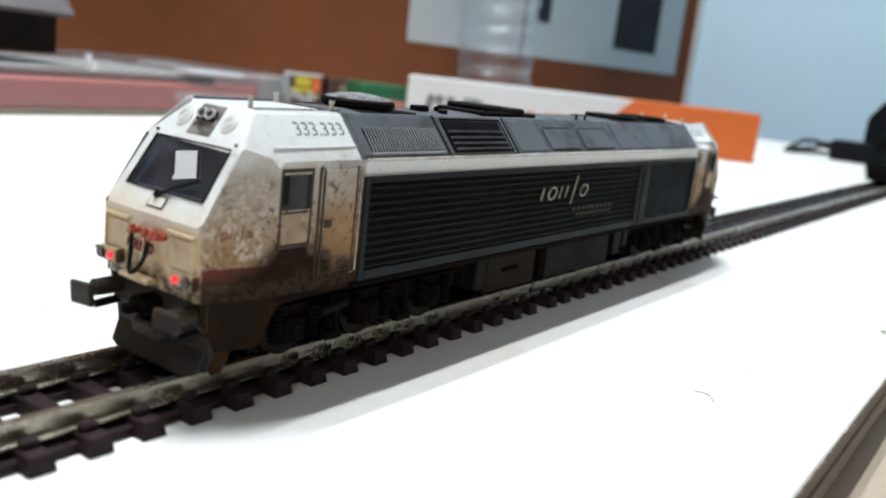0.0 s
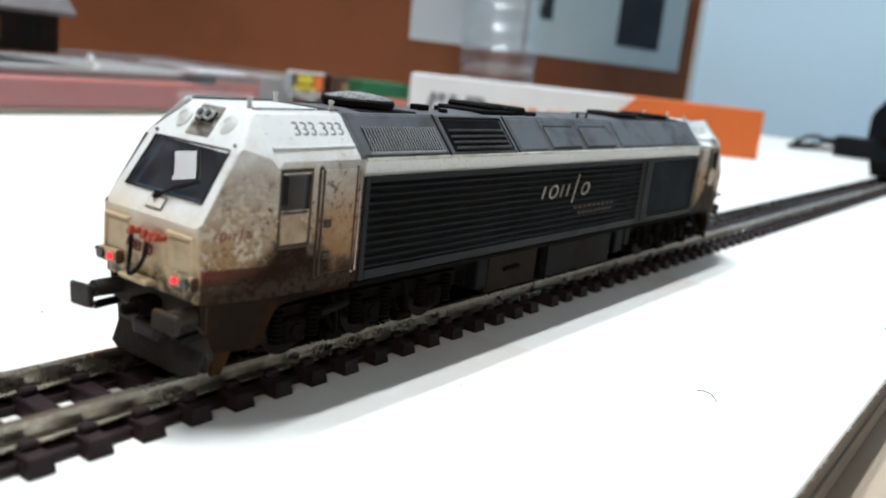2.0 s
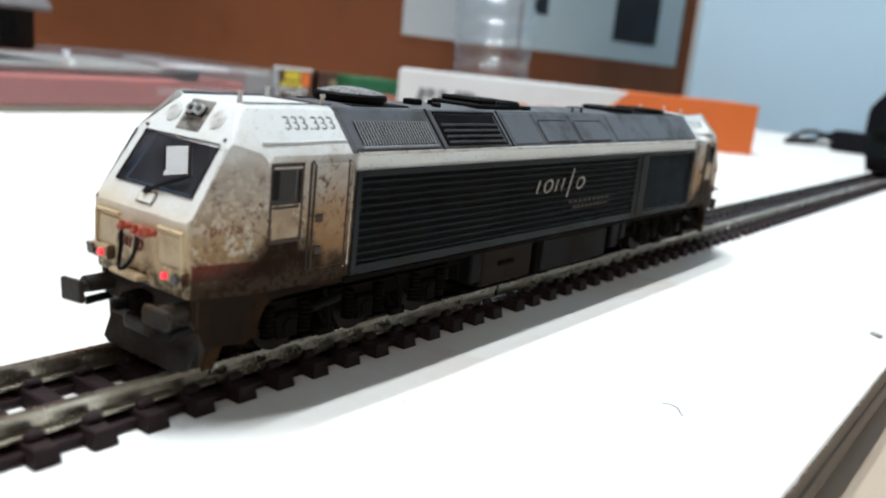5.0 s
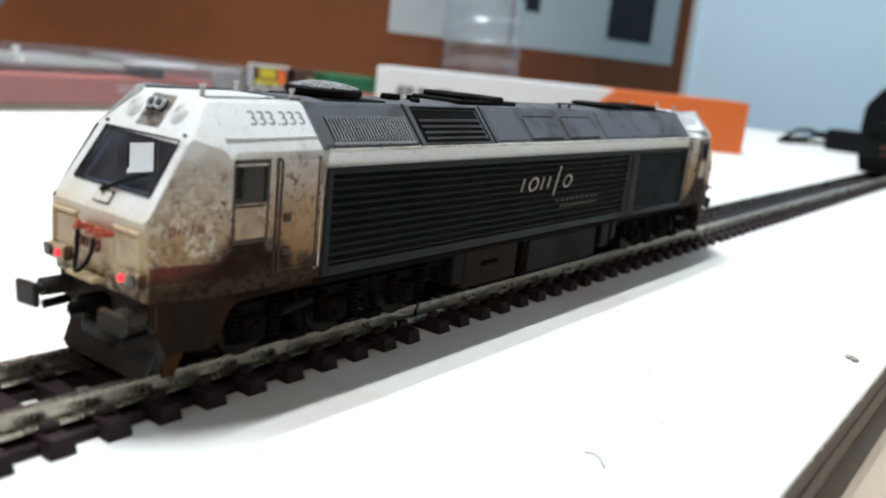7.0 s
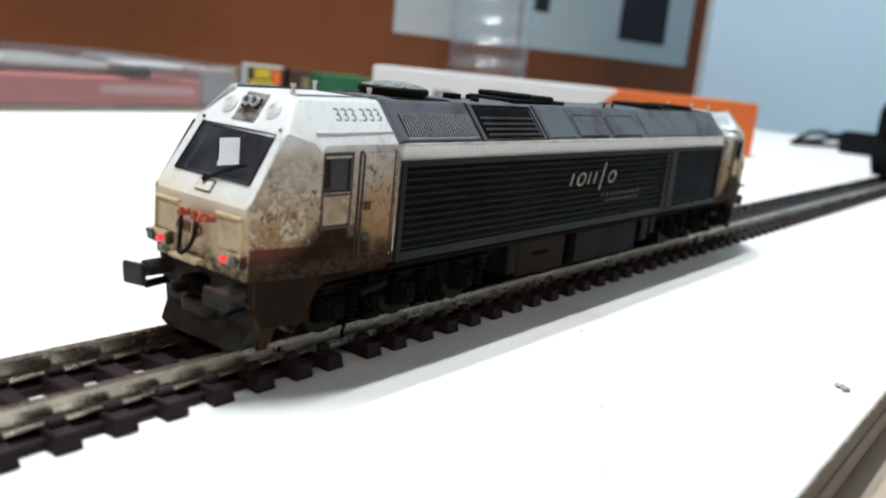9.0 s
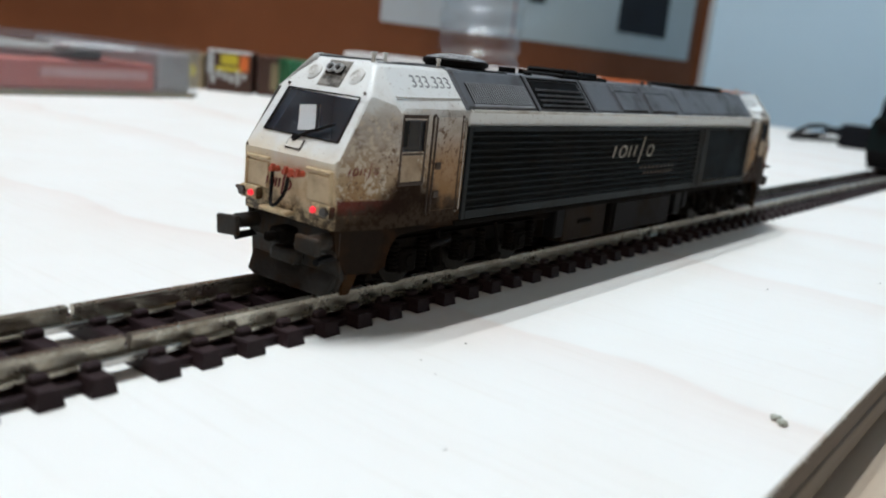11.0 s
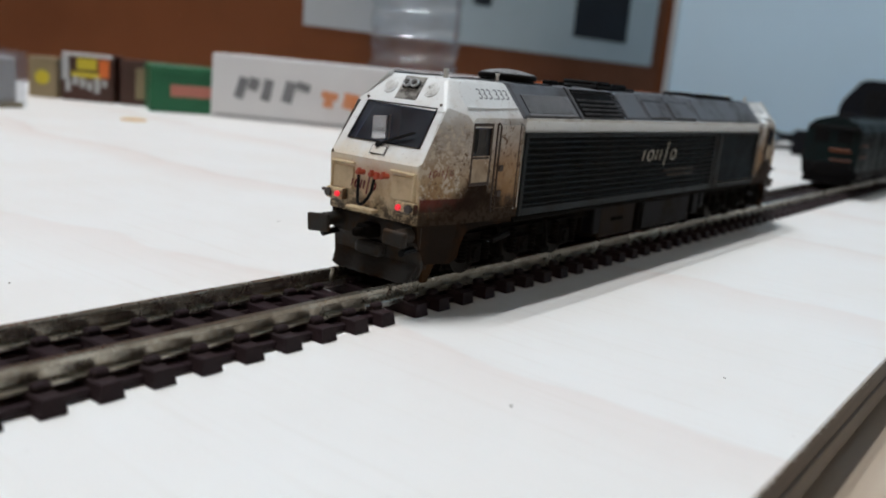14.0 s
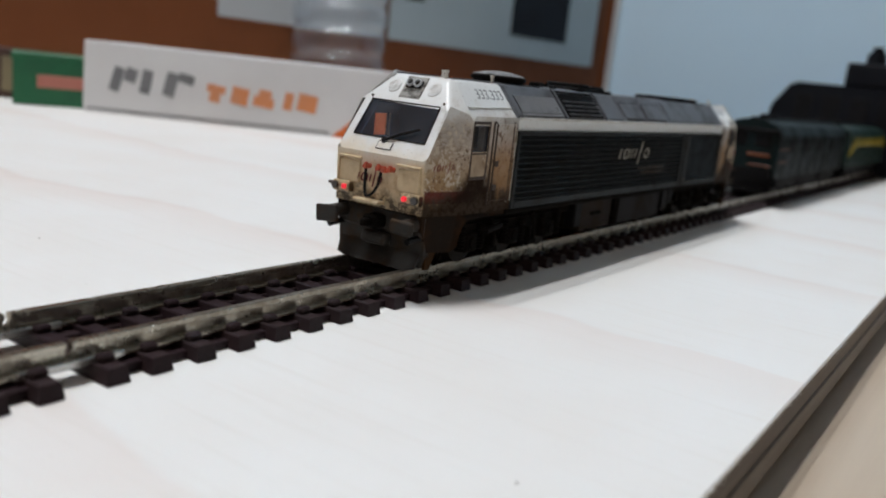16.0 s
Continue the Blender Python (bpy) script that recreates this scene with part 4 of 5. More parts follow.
def slope_panel(bm, y0, y1, v0, v1, lo, hi, sx=1, inset=0.25):
    a = [on_slope(y0, v0, lo, sx), on_slope(y1, v0, lo, sx), on_slope(y1, v1, lo, sx), on_slope(y0, v1, lo, sx)]
    b = [on_slope(y0 + inset, v0 + inset * 0.15, hi, sx), on_slope(y1 - inset, v0 + inset * 0.15, hi, sx), on_slope(y1 - inset, v1 - inset * 0.15, hi, sx), on_slope(y0 + inset, v1 - inset * 0.15, hi, sx)]
    poly(bm, b)
    for i in range(4):
        poly(bm, (a[i], a[(i + 1) % 4], b[(i + 1) % 4], b[i]))
    return bm


SEAM_GREY = plain("dark_grey_seam", (0.025, 0.025, 0.028), 0.6, amount=0.3, spec=0.1)
VENT_BAR = plain("vent_bar_paint", (0.32, 0.335, 0.36), 0.45, dirt=(0.10, 0.10, 0.11), amount=0.35, grain=1800, patch=500)
# Near-black colour for the shaded depth of vents, louvres and fans.
VENT_SHADE = plain("vent_shadow", (0.004, 0.004, 0.005), 0.8, amount=0.2, spec=0.1)
for sx in (-1, 1):
    hatch = part("vent_hatch", slope_panel(B(), 21.6, 36.7, 0.04, 0.97, 0.0, 0.22, sx), GREY, loco)
    grid = part("vent_shade_sheet", slope_panel(B(), 23.0, 35.7, 0.14, 0.66, 0.2, 0.30, sx, 0.1), VENT_SHADE, hatch)
    for i in range(26):
        y = 23.25 + i * 0.49
        part("vent_bar", tube(B(), [on_slope(y, 0.14, 0.32, sx), on_slope(y + 0.05, 0.66, 0.34, sx)], 0.10, 4), VENT_BAR, hatch)
    hatch = part("louvre_hatch", slope_panel(B(), 37.0, 52.0, 0.02, 0.99, 0.0, 0.26, sx), GREY, loco)
    part("louvre_shade_sheet", slope_panel(B(), 38.0, 50.6, 0.10, 0.86, 0.2, 0.30, sx, 0.1), VENT_SHADE, hatch)
    part("hatch_lip", tube(B(), [on_slope(22.8, 0.09, 0.26, sx), on_slope(35.9, 0.09, 0.26, sx)], 0.16, 6), VENT_BAR, hatch)
    for v in (0.13, 0.27, 0.41, 0.56):
        bm = B()
        poly(bm, (on_slope(38.2, v, 0.34, sx), on_slope(50.4, v, 0.34, sx), on_slope(50.4, v + 0.03, 0.5, sx), on_slope(38.2, v + 0.03, 0.5, sx)))
        tube(bm, [on_slope(38.2, v + 0.03, 0.46, sx), on_slope(50.4, v + 0.03, 0.46, sx)], 0.09, 5)
        part("louvre_slat", bm, GREY, hatch)
    frame_line = [on_slope(y, v, 0.3, sx) for y, v in ((37.8, 0.09), (50.9, 0.09), (50.9, 0.9), (37.8, 0.9), (37.8, 0.09))]
    part("louvre_frame", tube(B(), frame_line, 0.16, 5), BLACK, hatch)
    for y in (36.9, 52.3):
        part("hatch_seam", tube(B(), [on_slope(y, 0.0, 0.12, sx), on_slope(y, 1.0, 0.12, sx)], 0.13, 5), SEAM_GREY, hatch)
    for y0, y1 in ((53.0, 60.5), (61.0, 71.0), (71.6, 82.5), (84.5, 117.5)):
        pl = part("roof_panel", slope_panel(B(), y0, y1, 0.06, 0.95, 0.0, 0.16, sx), GREY, loco)
        if 60 < y0 < 80:
            part("panel_lip", slope_panel(B(), y0 + 0.6, y1 - 0.6, 0.10, 0.72, 0.14, 0.34, sx, 0.15), GREY, pl)
            line = [on_slope(y, v, 0.17, sx) for y, v in ((y0 + 0.5, 0.16), (y0 + 1.0, 0.09), (y1 - 1.0, 0.09), (y1 - 0.5, 0.16), (y1 - 0.5, 0.67), (y1 - 1.0, 0.74), (y0 + 1.0, 0.74), (y0 + 0.5, 0.67), (y0 + 0.5, 0.16))]
            part("panel_seam", tube(B(), line, 0.07, 5), SEAM_GREY, pl)
    for i in range(26):
        y = 22.4 + i * 3.6
        if i % 2:
            continue
        part("rivet", cyl(B(), on_slope(y, 0.0, 0.1, sx), on_slope(y, 0.0, 0.3, sx), 0.14, 0.1, 6), GREY, roof)

# roof fans and boxes
FAN_GRILLE = plain("worn_grille", (0.40, 0.405, 0.415), 0.5, 0.0, spec=0.15, dirt=(0.03, 0.03, 0.03), amount=0.6, grain=1800, patch=700)
def fan(y, r, h=1.0, x=0.0, z=28.8, rise=0.4, wire=None):
    bm = lathe(B(), [(0, 0), (r - 0.3, 0), (r - 0.3, 0.5), (r, 0.55), (r, h - 0.2), (r - 0.25, h), (r - 0.6, h), (r - 0.6, h - 0.2), (0, h - 0.2)], 36)
    f = part("roof_fan", bm, BLACK, loco, "black round roof fan", True)
    f.location = (x * MM, y * MM, z * MM)
    def dome(q, a):
        return (q * math.cos(a), q * math.sin(a), h - 0.15 + rise * (1 - (q / r) ** 2))
    # Dark dome colour stands for the shade under the fan's wires.
    part("fan_dome", lathe(B(), [(r - 0.4, h - 0.2), *[(q, dome(q, 0)[2] - 0.08) for q in np.linspace(r - 0.4, 0.05, 7)]], 36), VENT_SHADE, f, smooth=True)
    bm = B()
    for turn in (0.6, 0.6 + math.pi / 2):
        for off in np.arange(-r + 0.7, r - 0.5, 0.62):
            half = math.sqrt((r - 0.45) ** 2 - off ** 2)
            wire_line = []
            for s_ in np.linspace(-half, half, 7):
                px, py = off * math.cos(turn) - s_ * math.sin(turn), off * math.sin(turn) + s_ * math.cos(turn)
                wire_line.append(dome(math.hypot(px, py), math.atan2(py, px)))
            tube(bm, wire_line, 0.12, 4)
    part("fan_grille", bm, wire or FAN_GRILLE, f, "" if wire else "worn pale wire grille")
    return f


fan(29.6, 4.3, 1.3, z=28.75, rise=0.7)
part("fan_base", bx(B(), -4.6, 4.6, 25.2, 35.2, 28.6, 29.0, 0.2), BLACK, loco)
bm = bx(B(), -4.0, 4.0, 50.0, 58.0, 28.8, 29.5, 0.2)
bx(bm, -3.4, 3.4, 51.5, 55.5, 29.4, 30.2, 0.25)
bx(bm, -3.6, 3.8, 56.2, 61.0, 28.8, 30.0, 0.25)
part("exhaust_box", bm, BLACK, loco, "black exhaust housing on the roof")
part("silencer_box", bx(B(), -4.0, 4.0, 61.3, 64.0, 28.8, 29.4, 0.25), BLACK, loco)
bm = bx(B(), 0.5, 2.2, 38.5, 40.5, 28.8, 29.7, 0.15)
bx(bm, 2.6, 3.6, 41.6, 42.6, 28.8, 29.4, 0.15)
cyl(bm, (1.0, 43.5, 28.8), (1.0, 43.5, 29.6), 0.35, seg=8)
part("roof_fitting", bm, BLACK, loco)
fan(97.0, 4.7, 0.8, rise=0.15, wire=BLACK)
fan(111.0, 4.7, 0.8, rise=0.15, wire=BLACK)
part("fan_base", bx(B(), -4.9, 4.9, 90.5, 117.0, 28.6, 29.0, 0.2), BLACK, loco)
for y in (76.0, 79.0):
    part("lifting_lug", cyl(B(), (4.2, y, 28.7), (4.2, y, 29.6), 0.25, 0.2, 8), GREY, loco)

# side grilles
for sx in (-1, 1):
    X = sx * 9.0

    def sbx(bm, lo, hi, *rest):
        a, b = sorted((X + sx * lo, X + sx * hi))
        return bx(bm, a, b, *rest)
    bm = B()
    for a, b, c, d in ((21.7, 22.5, 11.3, 22.6), (92.4, 97.0, 11.3, 22.6), (118.2, 119.2, 11.3, 22.6), (22.5, 92.4, 21.95, 22.6), (22.5, 92.4, 11.3, 12.4), (97.0, 118.2, 22.0, 22.6), (97.0, 118.2, 11.3, 12.2)):
        sbx(bm, 0.02, 0.42, a, b, c, d, 0.08)
    grille = part("side_grille", bm, SLATE, loco, "slate side grille of long ribs")
    # Near-black sheet paints in the shade of the recess behind the ribs.
    part("grille_shade_sheet", sbx(B(), 0.005, 0.06, 22.4, 118.3, 12.3, 22.0), GRILLE_SHADE, grille)
    for i in range(11):
        z = 12.62 + i * 0.86
        prof = [(X + sx * 0.05, z), (X + sx * 0.42, z + 0.06), (X + sx * 0.38, z + 0.22), (X + sx * 0.05, z + 0.42)]
        part("grille_rib", prism(B(), prof, "y", 22.45, 92.45), SLATE, grille)
    for i in range(18):
        z = 12.35 + i * 0.535
        prof = [(X + sx * 0.05, z), (X + sx * 0.26, z + 0.1), (X + sx * 0.05, z + 0.38)]
        part("grille_rib", prism(B(), prof, "y", 96.95, 118.25), SLATE, grille)
    part("post", sbx(B(), 0.4, 0.62, 94.0, 95.6, 11.6, 22.3, 0.08), SLATE, grille)
    # operator's mark on the ribs
    bm = B()
    for line in mark_lines():
        tube(bm, [(X + sx * 0.45, 59.0 + 3.0 * u, 17.85 + 1.75 * v) for u, v in line], 0.16, 5)
    part("side_mark", bm, LETTER_WHITE, loco, "worn white mark in loops and strokes")
    for k, (yy, w) in enumerate(((69.0, 14.0), (70.5, 12.0))):
        bm = B()
        for i in range(9):
            y = yy + i * w / 9
            sbx(bm, 0.42, 0.47, y, y + 0.9, 15.7 - k * 0.9, 16.1 - k * 0.9)
        part("small_print", bm, SEAM, loco, "faded line of small print")
    part("sill", sbx(B(), -0.5, 0.18, 21.0, 119.5, 10.5, 11.25, 0.15), GRIME, loco)

# underframe, tanks, bogies
part("underframe", bx(B(), -7.0, 7.0, 6.0, LENGTH - 6.0, 8.8, 11.2, 0.2), GRIME, loco)
tank = part("fuel_tank", bx(B(), -8.0, 8.0, 64.0, 87.0, 4.9, 10.6, 0.4, 2), GRIME, loco, "black fuel tank")
for sx in (-1, 1):
    a, b = sorted((sx * 8.0, sx * 8.3))
    part("tank_panel", bx(B(), a, b, 65.0, 86.3, 5.3, 10.2, 0.12), plain("grey_tank_panel", (0.010, 0.010, 0.011), 0.6, dirt=(0.018, 0.012, 0.008), amount=0.7, patch=200, spec=0.04), tank)
batt = part("battery_box", bx(B(), -7.6, 7.6, 50.0, 63.2, 4.9, 10.6, 0.3), RUST_PANEL, loco, "brown battery box")
for sx in (-1, 1):
    part("latch", bx(B(), *sorted((sx * 7.6, sx * 7.9)), 54, 58, 7.6, 8.2, 0.1), GRIME, batt)
    for y0, w, z0, z1 in ((46.6, 2.6, 6.0, 10.6), (88.5, 3.0, 6.2, 10.5), (92.2, 2.0, 7.2, 10.5)):
        part("side_box", bx(B(), *sorted((sx * 6.0, sx * 8.2)), y0, y0 + w, z0, z1, 0.25), BLACK, loco)
AXLES = (-11.7, 0.0, 11.7)


def bogie(yc, turn):
    bg = part("bogie", bx(B(), -6.0, 6.0, -15.5, 15.5, 7.4, 8.8, 0.2), GRIME, loco, "dark greasy three-axle bogie")
    bg.matrix_basis = Matrix.Translation((0, yc * MM, 0)) @ Matrix.Rotation(turn, 4, "Z")
    for sx in (-1, 1):
        prof = [(-16.5, 9.4), (16.5, 9.4), (16.5, 7.6), (14.5, 6.6), (9.0, 6.6), (7.5, 7.6), (4.0, 7.6), (2.6, 6.6), (-2.6, 6.6), (-4.0, 7.6), (-7.5, 7.6), (-9.0, 6.6), (-14.5, 6.6), (-16.5, 7.6)]
        a, b = sorted((sx * 6.6, sx * 7.5))
        part("bogie_frame", prism(B(), prof, "x", a, b), GRIME, bg)
        for ya in AXLES:
            bm = bx(B(), *sorted((sx * 6.9, sx * 8.2)), ya - 1.5, ya + 1.5, 5.4, 8.2, 0.3)
            cyl(bm, (sx * 8.1, ya, 6.8), (sx * 8.5, ya, 6.8), 0.95, 0.8, 14)
            part("axle_box", bm, GRIME, bg)
            for k in (-2.5, 2.5):
                coil = [(0.01, 5.6)]
                for q in range(7):
                    coil += [(0.45, 5.7 + q * 0.5), (0.75, 5.85 + q * 0.5), (0.75, 6.05 + q * 0.5), (0.45, 6.15 + q * 0.5)]
                part("spring", lathe(B(), coil + [(0.01, 9.2)], 10, (sx * 7.75, ya + k)), GRIME, bg)
        for ya in (-6.0, 6.0):
            bm = tube(B(), [(sx * 8.1, ya - 0.8, 10.0), (sx * 8.2, ya, 7.5), (sx * 8.0, ya + 0.4, 5.0)], 0.3, 6)
            bx(bm, *sorted((sx * 7.2, sx * 8.3)), ya - 1.3, ya + 1.3, 4.7, 5.7, 0.2)
            part("brake_rigging", bm, GRIME, bg)
        bm = cyl(B(), (sx * 8.3, -8.6, 8.2), (sx * 8.3, -4.6, 8.8), 0.45, seg=10)
        part("damper", bm, BLACK, bg)
        part("sand_pipe", tube(B(), [(sx * 6.5, -15.6, 9.0), (sx * 6.2, -16.2, 6.0), (sx * 5.2, -15.3, 4.3)], 0.25, 6), WHEEL, bg)
    return bg



def wheelset_mesh():
    bm = B()
    for sx in (-1, 1):
        cyl(bm, (sx * 4.15, 0, 0), (sx * 4.55, 0, 0), 3.75, 3.65, 28)
        cyl(bm, (sx * 4.5, 0, 0), (sx * 6.2, 0, 0), 3.25, 3.15, 28)
        cyl(bm, (sx * 6.1, 0, 0), (sx * 6.35, 0, 0), 1.0, 0.8, 12)
    cyl(bm, (-6, 0, 0), (6, 0, 0), 0.6, seg=8)
    return mesh_of("wheelset", bm, WHEEL, True)


WHEELSET = wheelset_mesh()
WHEELS = []
for yc, turn in ((26.0, 0.0), (LENGTH - 26.0, math.pi)):
    bg = bogie(yc, turn)
    for ya in AXLES:
        w = new("wheelset", WHEELSET)
        w.parent = bg
        w.location = (0, ya * MM, (RAIL_TOP + 3.2) * MM)
        WHEELS.append((w, ya * MM, 1 if turn == 0 else -1))

# ------------------------------------------------------------------ the dark locomotives behind
def dark_loco(y, length, paint, label, stripe):
    th = empty("model_locomotive", pose(0, y * MM, 0))
    tagged(th, label, "locomotive")
    bm = B()
    prism(bm, [(-8.6, 9.0), (8.6, 9.0), (8.6, 22.2), (6.8, 24.8), (3.2, 26.2), (-3.2, 26.2), (-6.8, 24.8), (-8.6, 22.2)], "y", 2.0, length - 2.0)
    bmesh.ops.bevel(bm, geom=[e for e in bm.edges if e.calc_face_angle(0) > 0.3], offset=0.5, segments=2, affect="EDGES")
    body = part("body", bm, paint, th)
    part("roof_walk", bx(B(), -3.0, 3.0, 8, length - 8, 26.0, 26.9, 0.2), BLACK, body)
    for ya in (18.0, length - 18.0):
        part("roof_dome", lathe(B(), [(3.0, 26), (3.0, 27.4), (2.4, 27.9), (0.01, 28.0)], 20, (0, ya)), BLACK, body)
    for sx in (-1, 1):
        for k in range(4):
            y0 = 14 + k * (length - 30) / 4
            part("side_window", bx(B(), *sorted((sx * 8.5, sx * 8.75)), y0, y0 + 9, 16.8, 20.8, 0.2), BLACK, body)
        for k in range(9):
            yy = 10 + k * (length - 20) / 8
            part("side_rib", bx(B(), *sorted((sx * 8.5, sx * 8.8)), yy, yy + 0.7, 9.4, 21.8, 0.1), paint, body)
        for z0 in (17.6, 13.8) if stripe is STRIPE_ORANGE else ():
            part("stripe", bx(B(), *sorted((sx * 8.62, sx * 8.9)), 2.6, 14.0, z0, z0 + 0.5, 0.1), stripe, body)
        part("handrail", tube(B(), [(sx * 9.0, 3, 11), (sx * 9.2, 3, 20), (sx * 9.2, length - 3, 20), (sx * 9.0, length - 3, 11)], 0.2, 6), BLACK, th)
        for ye, d in ((1.0, -1), (length - 1.0, 1)):
            part("buffer", cyl(B(), (sx * 5.6, ye + 1.4, 9.8), (sx * 5.6, ye + d * 0.6, 9.8), 1.2, 1.5, 12), BLACK, th)
    for a, b in ((1.6, 2.2), (length - 2.2, length - 1.6)):
        for sx in (-1, 1):
            part("cab_window", bx(B(), sx * 3.6 - 2.3, sx * 3.6 + 2.3, a, b, 18.2, 22.0, 0.2), BLACK, body)
        part("buffer_beam", bx(B(), -8.2, 8.2, a, b, 7.0, 11.4, 0.2), BLACK, th)
        if stripe is STRIPE_ORANGE:
            part("nose_stripe", bx(B(), -0.5, 6.2, a - 0.1, b + 0.1, 15.2, 16.2, 0.1), stripe, body)
            part("nose_stripe", bx(B(), 0.0, 7.0, a - 0.1, b + 0.1, 12.3, 12.7, 0.1), stripe, body)
        part("corner_post", bx(B(), 7.9, 8.5, a - 0.1, b + 0.1, 9.5, 22.0, 0.1), paint, body)
        part("roof_brow", bx(B(), -8.2, 8.2, a - 0.6, b + 0.6, 22.2, 23.6, 0.3), BLACK, body)
        part("pilot", bx(B(), -7.6, 7.6, a + 0.3, b - 0.1, 4.2, 7.2, 0.1), BLACK, th)
    part("fuel_tank", bx(B(), -7.4, 7.4, length / 2 - 14, length / 2 + 14, 4.8, 9.2, 0.4), BLACK, th)
    for yc in (26.0, length - 26.0):
        bg = part("bogie", bx(B(), -7.6, 7.6, yc - 16, yc + 16, 5.6, 8.6, 0.4), BLACK, th)
        for ya in (-11.5, 0, 11.5):
            w = new("wheelset", WHEELSET)
            w.parent, w.location = bg, (0, (yc + ya) * MM, (RAIL_TOP + 3.2) * MM)
    return th


dark_loco(398.0, 116.0, LOCO_GREEN, "dark green model locomotive with faded orange stripes on track", STRIPE_ORANGE)
second = dark_loco(518.0, 108.0, LOCO_GREEN2, "green model locomotive with a curved yellow stripe on track", STRIPE_YELLOW)
for k in range(2):
    arc = [(9.0, 4 + 16 * u, 14.2 + k * 1.9 + 4.6 * math.sin(0.5 * math.pi * u)) for u in np.linspace(0, 1, 12)]
    arc += [(9.0, 20 + 80 * u, 18.8 + k * 1.9) for u in (0.1, 1.0)]
    part("curved_stripe", tube(B(), arc, 0.85 - 0.45 * k, 6), STRIPE_YELLOW, second, "curved yellow stripe")

# ------------------------------------------------------------------ black controller, plug and cable beyond the track
ctl = empty("train_controller", pose(0, 0.63, 0))
tagged(ctl, "black plastic train controller with a stepped top on the board", "controller")
bm = prism(B(), [(-53, 0.2), (110, 0.2), (110, 46), (-43, 46), (-53, 32)], "y", 0, 90)
bmesh.ops.bevel(bm, geom=bm.edges[:], offset=1.5, segments=2, affect="EDGES")
part("case", bm, BLACK_PLASTIC, ctl)
part("upper_case", bx(B(), -18, 90, 4, 80, 45.8, 58.5, 1.5, 2), BLACK_PLASTIC, ctl)
bm = cyl(B(), (-8, 30, 58.3), (-8, 30, 66), 5.5, 4.6, 24)
cyl(bm, (-8, 30, 66), (-8, 30, 69), 3, 2.6, 20)
part("knob", bm, BLACK_PLASTIC, ctl)
for i in range(9):
    part("vent_slot", bx(B(), -40 + i * 14, -31 + i * 14, -0.4, 0.6, 24, 40, 0.2), RUBBER, ctl)
plug = empty("power_plug", pose(0, 0.605, 0))
tagged(plug, "black power plug with a bent cable on the board", "plug")
part("plug_body", bx(B(), -69, -40, 0, 22, 0.2, 14.5, 1.5, 2), BLACK_PLASTIC, plug)
part("plug_collar", cyl(B(), (-69, 10, 9), (-77, 10, 9.5), 3.2, 2.0, 14), BLACK_PLASTIC, plug)
pts = [(-76, 10, 9.5), (-82, 9, 11.5), (-89, 7, 10.5), (-95, 5, 6.5), (-99, 3, 2.4), (-97, 20, 1.8), (-85, 45, 1.8), (-60, 80, 1.8)]
part("cable", tube(B(), pts, 1.5, 8), RUBBER, plug, smooth=True)
bm = tube(B(), [(-77, 12, 8), (-84, 13, 6), (-92, 9, 4.5), (-99, 8, 2.2), (-104, 20, 1.8)], 1.4, 8)
part("cable", bm, RUBBER, plug, smooth=True)

# ------------------------------------------------------------------ boxes at the back of the board
def carton(name, ax_, ay, bx_, by, depth, height, material, label, turn_back=True):
    """A carton whose front runs along the board from (ax, ay) to (bx, by)."""
    d = Vector((bx_ - ax_, by - ay, 0))
    th = empty(name, Matrix.Translation(Vector((ax_, ay, 0)) * MM) @ Matrix.Rotation(math.atan2(d.y, d.x), 4, "Z"))
    tagged(th, label, "box")
    part("carton_body", bx(B(), 0, d.length, 0, depth, 0.1, height, 0.6, 2), material, th)
    return th, d.length


mf, L = carton("train_box", -234, 327, -75, 447, 46, 27.2, CARD, "long white train box with grey and orange print")
bm = prism(B(), [(97, 0.25), (L + 0.25, 0.25), (L + 0.25, 27.4), (127, 27.4)], "y", -0.25, 46.2)
part("orange_end", bm, CARD_ORANGE, mf, "orange printed end")
part("lid_seam", bx(B(), 2, L * 0.48, -0.22, 0.2, 1.2, 1.9), GREY_INK, mf)


def print_stroke(bm, a, b, w):
    """A flat printed stroke on a carton's front, from a to b in (along, up)."""
    a, b = Vector((10 + (a[0] - 15) * 0.83, a[1])), Vector((10 + (b[0] - 15) * 0.83, b[1]))
    n = Vector((-(b - a).y, (b - a).x)).normalized() * w / 2
    pts = [a + n, b + n, b - n, a - n]
    f = [bm.verts.new((p.x, -0.25, p.y)) for p in pts]
    g = [bm.verts.new((p.x, 0.1, p.y)) for p in pts]
    bm.faces.new(f)
    for i in range(4):
        bm.faces.new((f[i], f[(i + 1) % 4], g[(i + 1) % 4], g[i]))


bm = B()
for a, b, w in (((17, 9), (20, 18), 4.0), ((24, 13), (26, 18), 4.5), ((31, 9), (33, 18), 4.0), ((42, 9), (44.5, 18), 4.5), ((50, 14.5), (51, 18), 6.0)):
    print_stroke(bm, a, b, w)
part("grey_print", bm, GREY_INK, mf, "dark grey printed strokes")
bm = B()
for k, (low_w, high_w) in enumerate(((4.0, 7.0), (6.5, 6.5), (8.0, 5.0), (3.5, 3.5), (7.5, 7.5))):
    c = 63.5 + k * 11.4 - (2.5 if k > 3 else 0)
    print_stroke(bm, (c, 8.6), (c + 0.7, 12.4), low_w)
    print_stroke(bm, (c + 0.7, 12.3), (c + 1.2, 15.2), high_w)
part("orange_print", bm, PRINT_ORANGE, mf, "orange printed blocks")

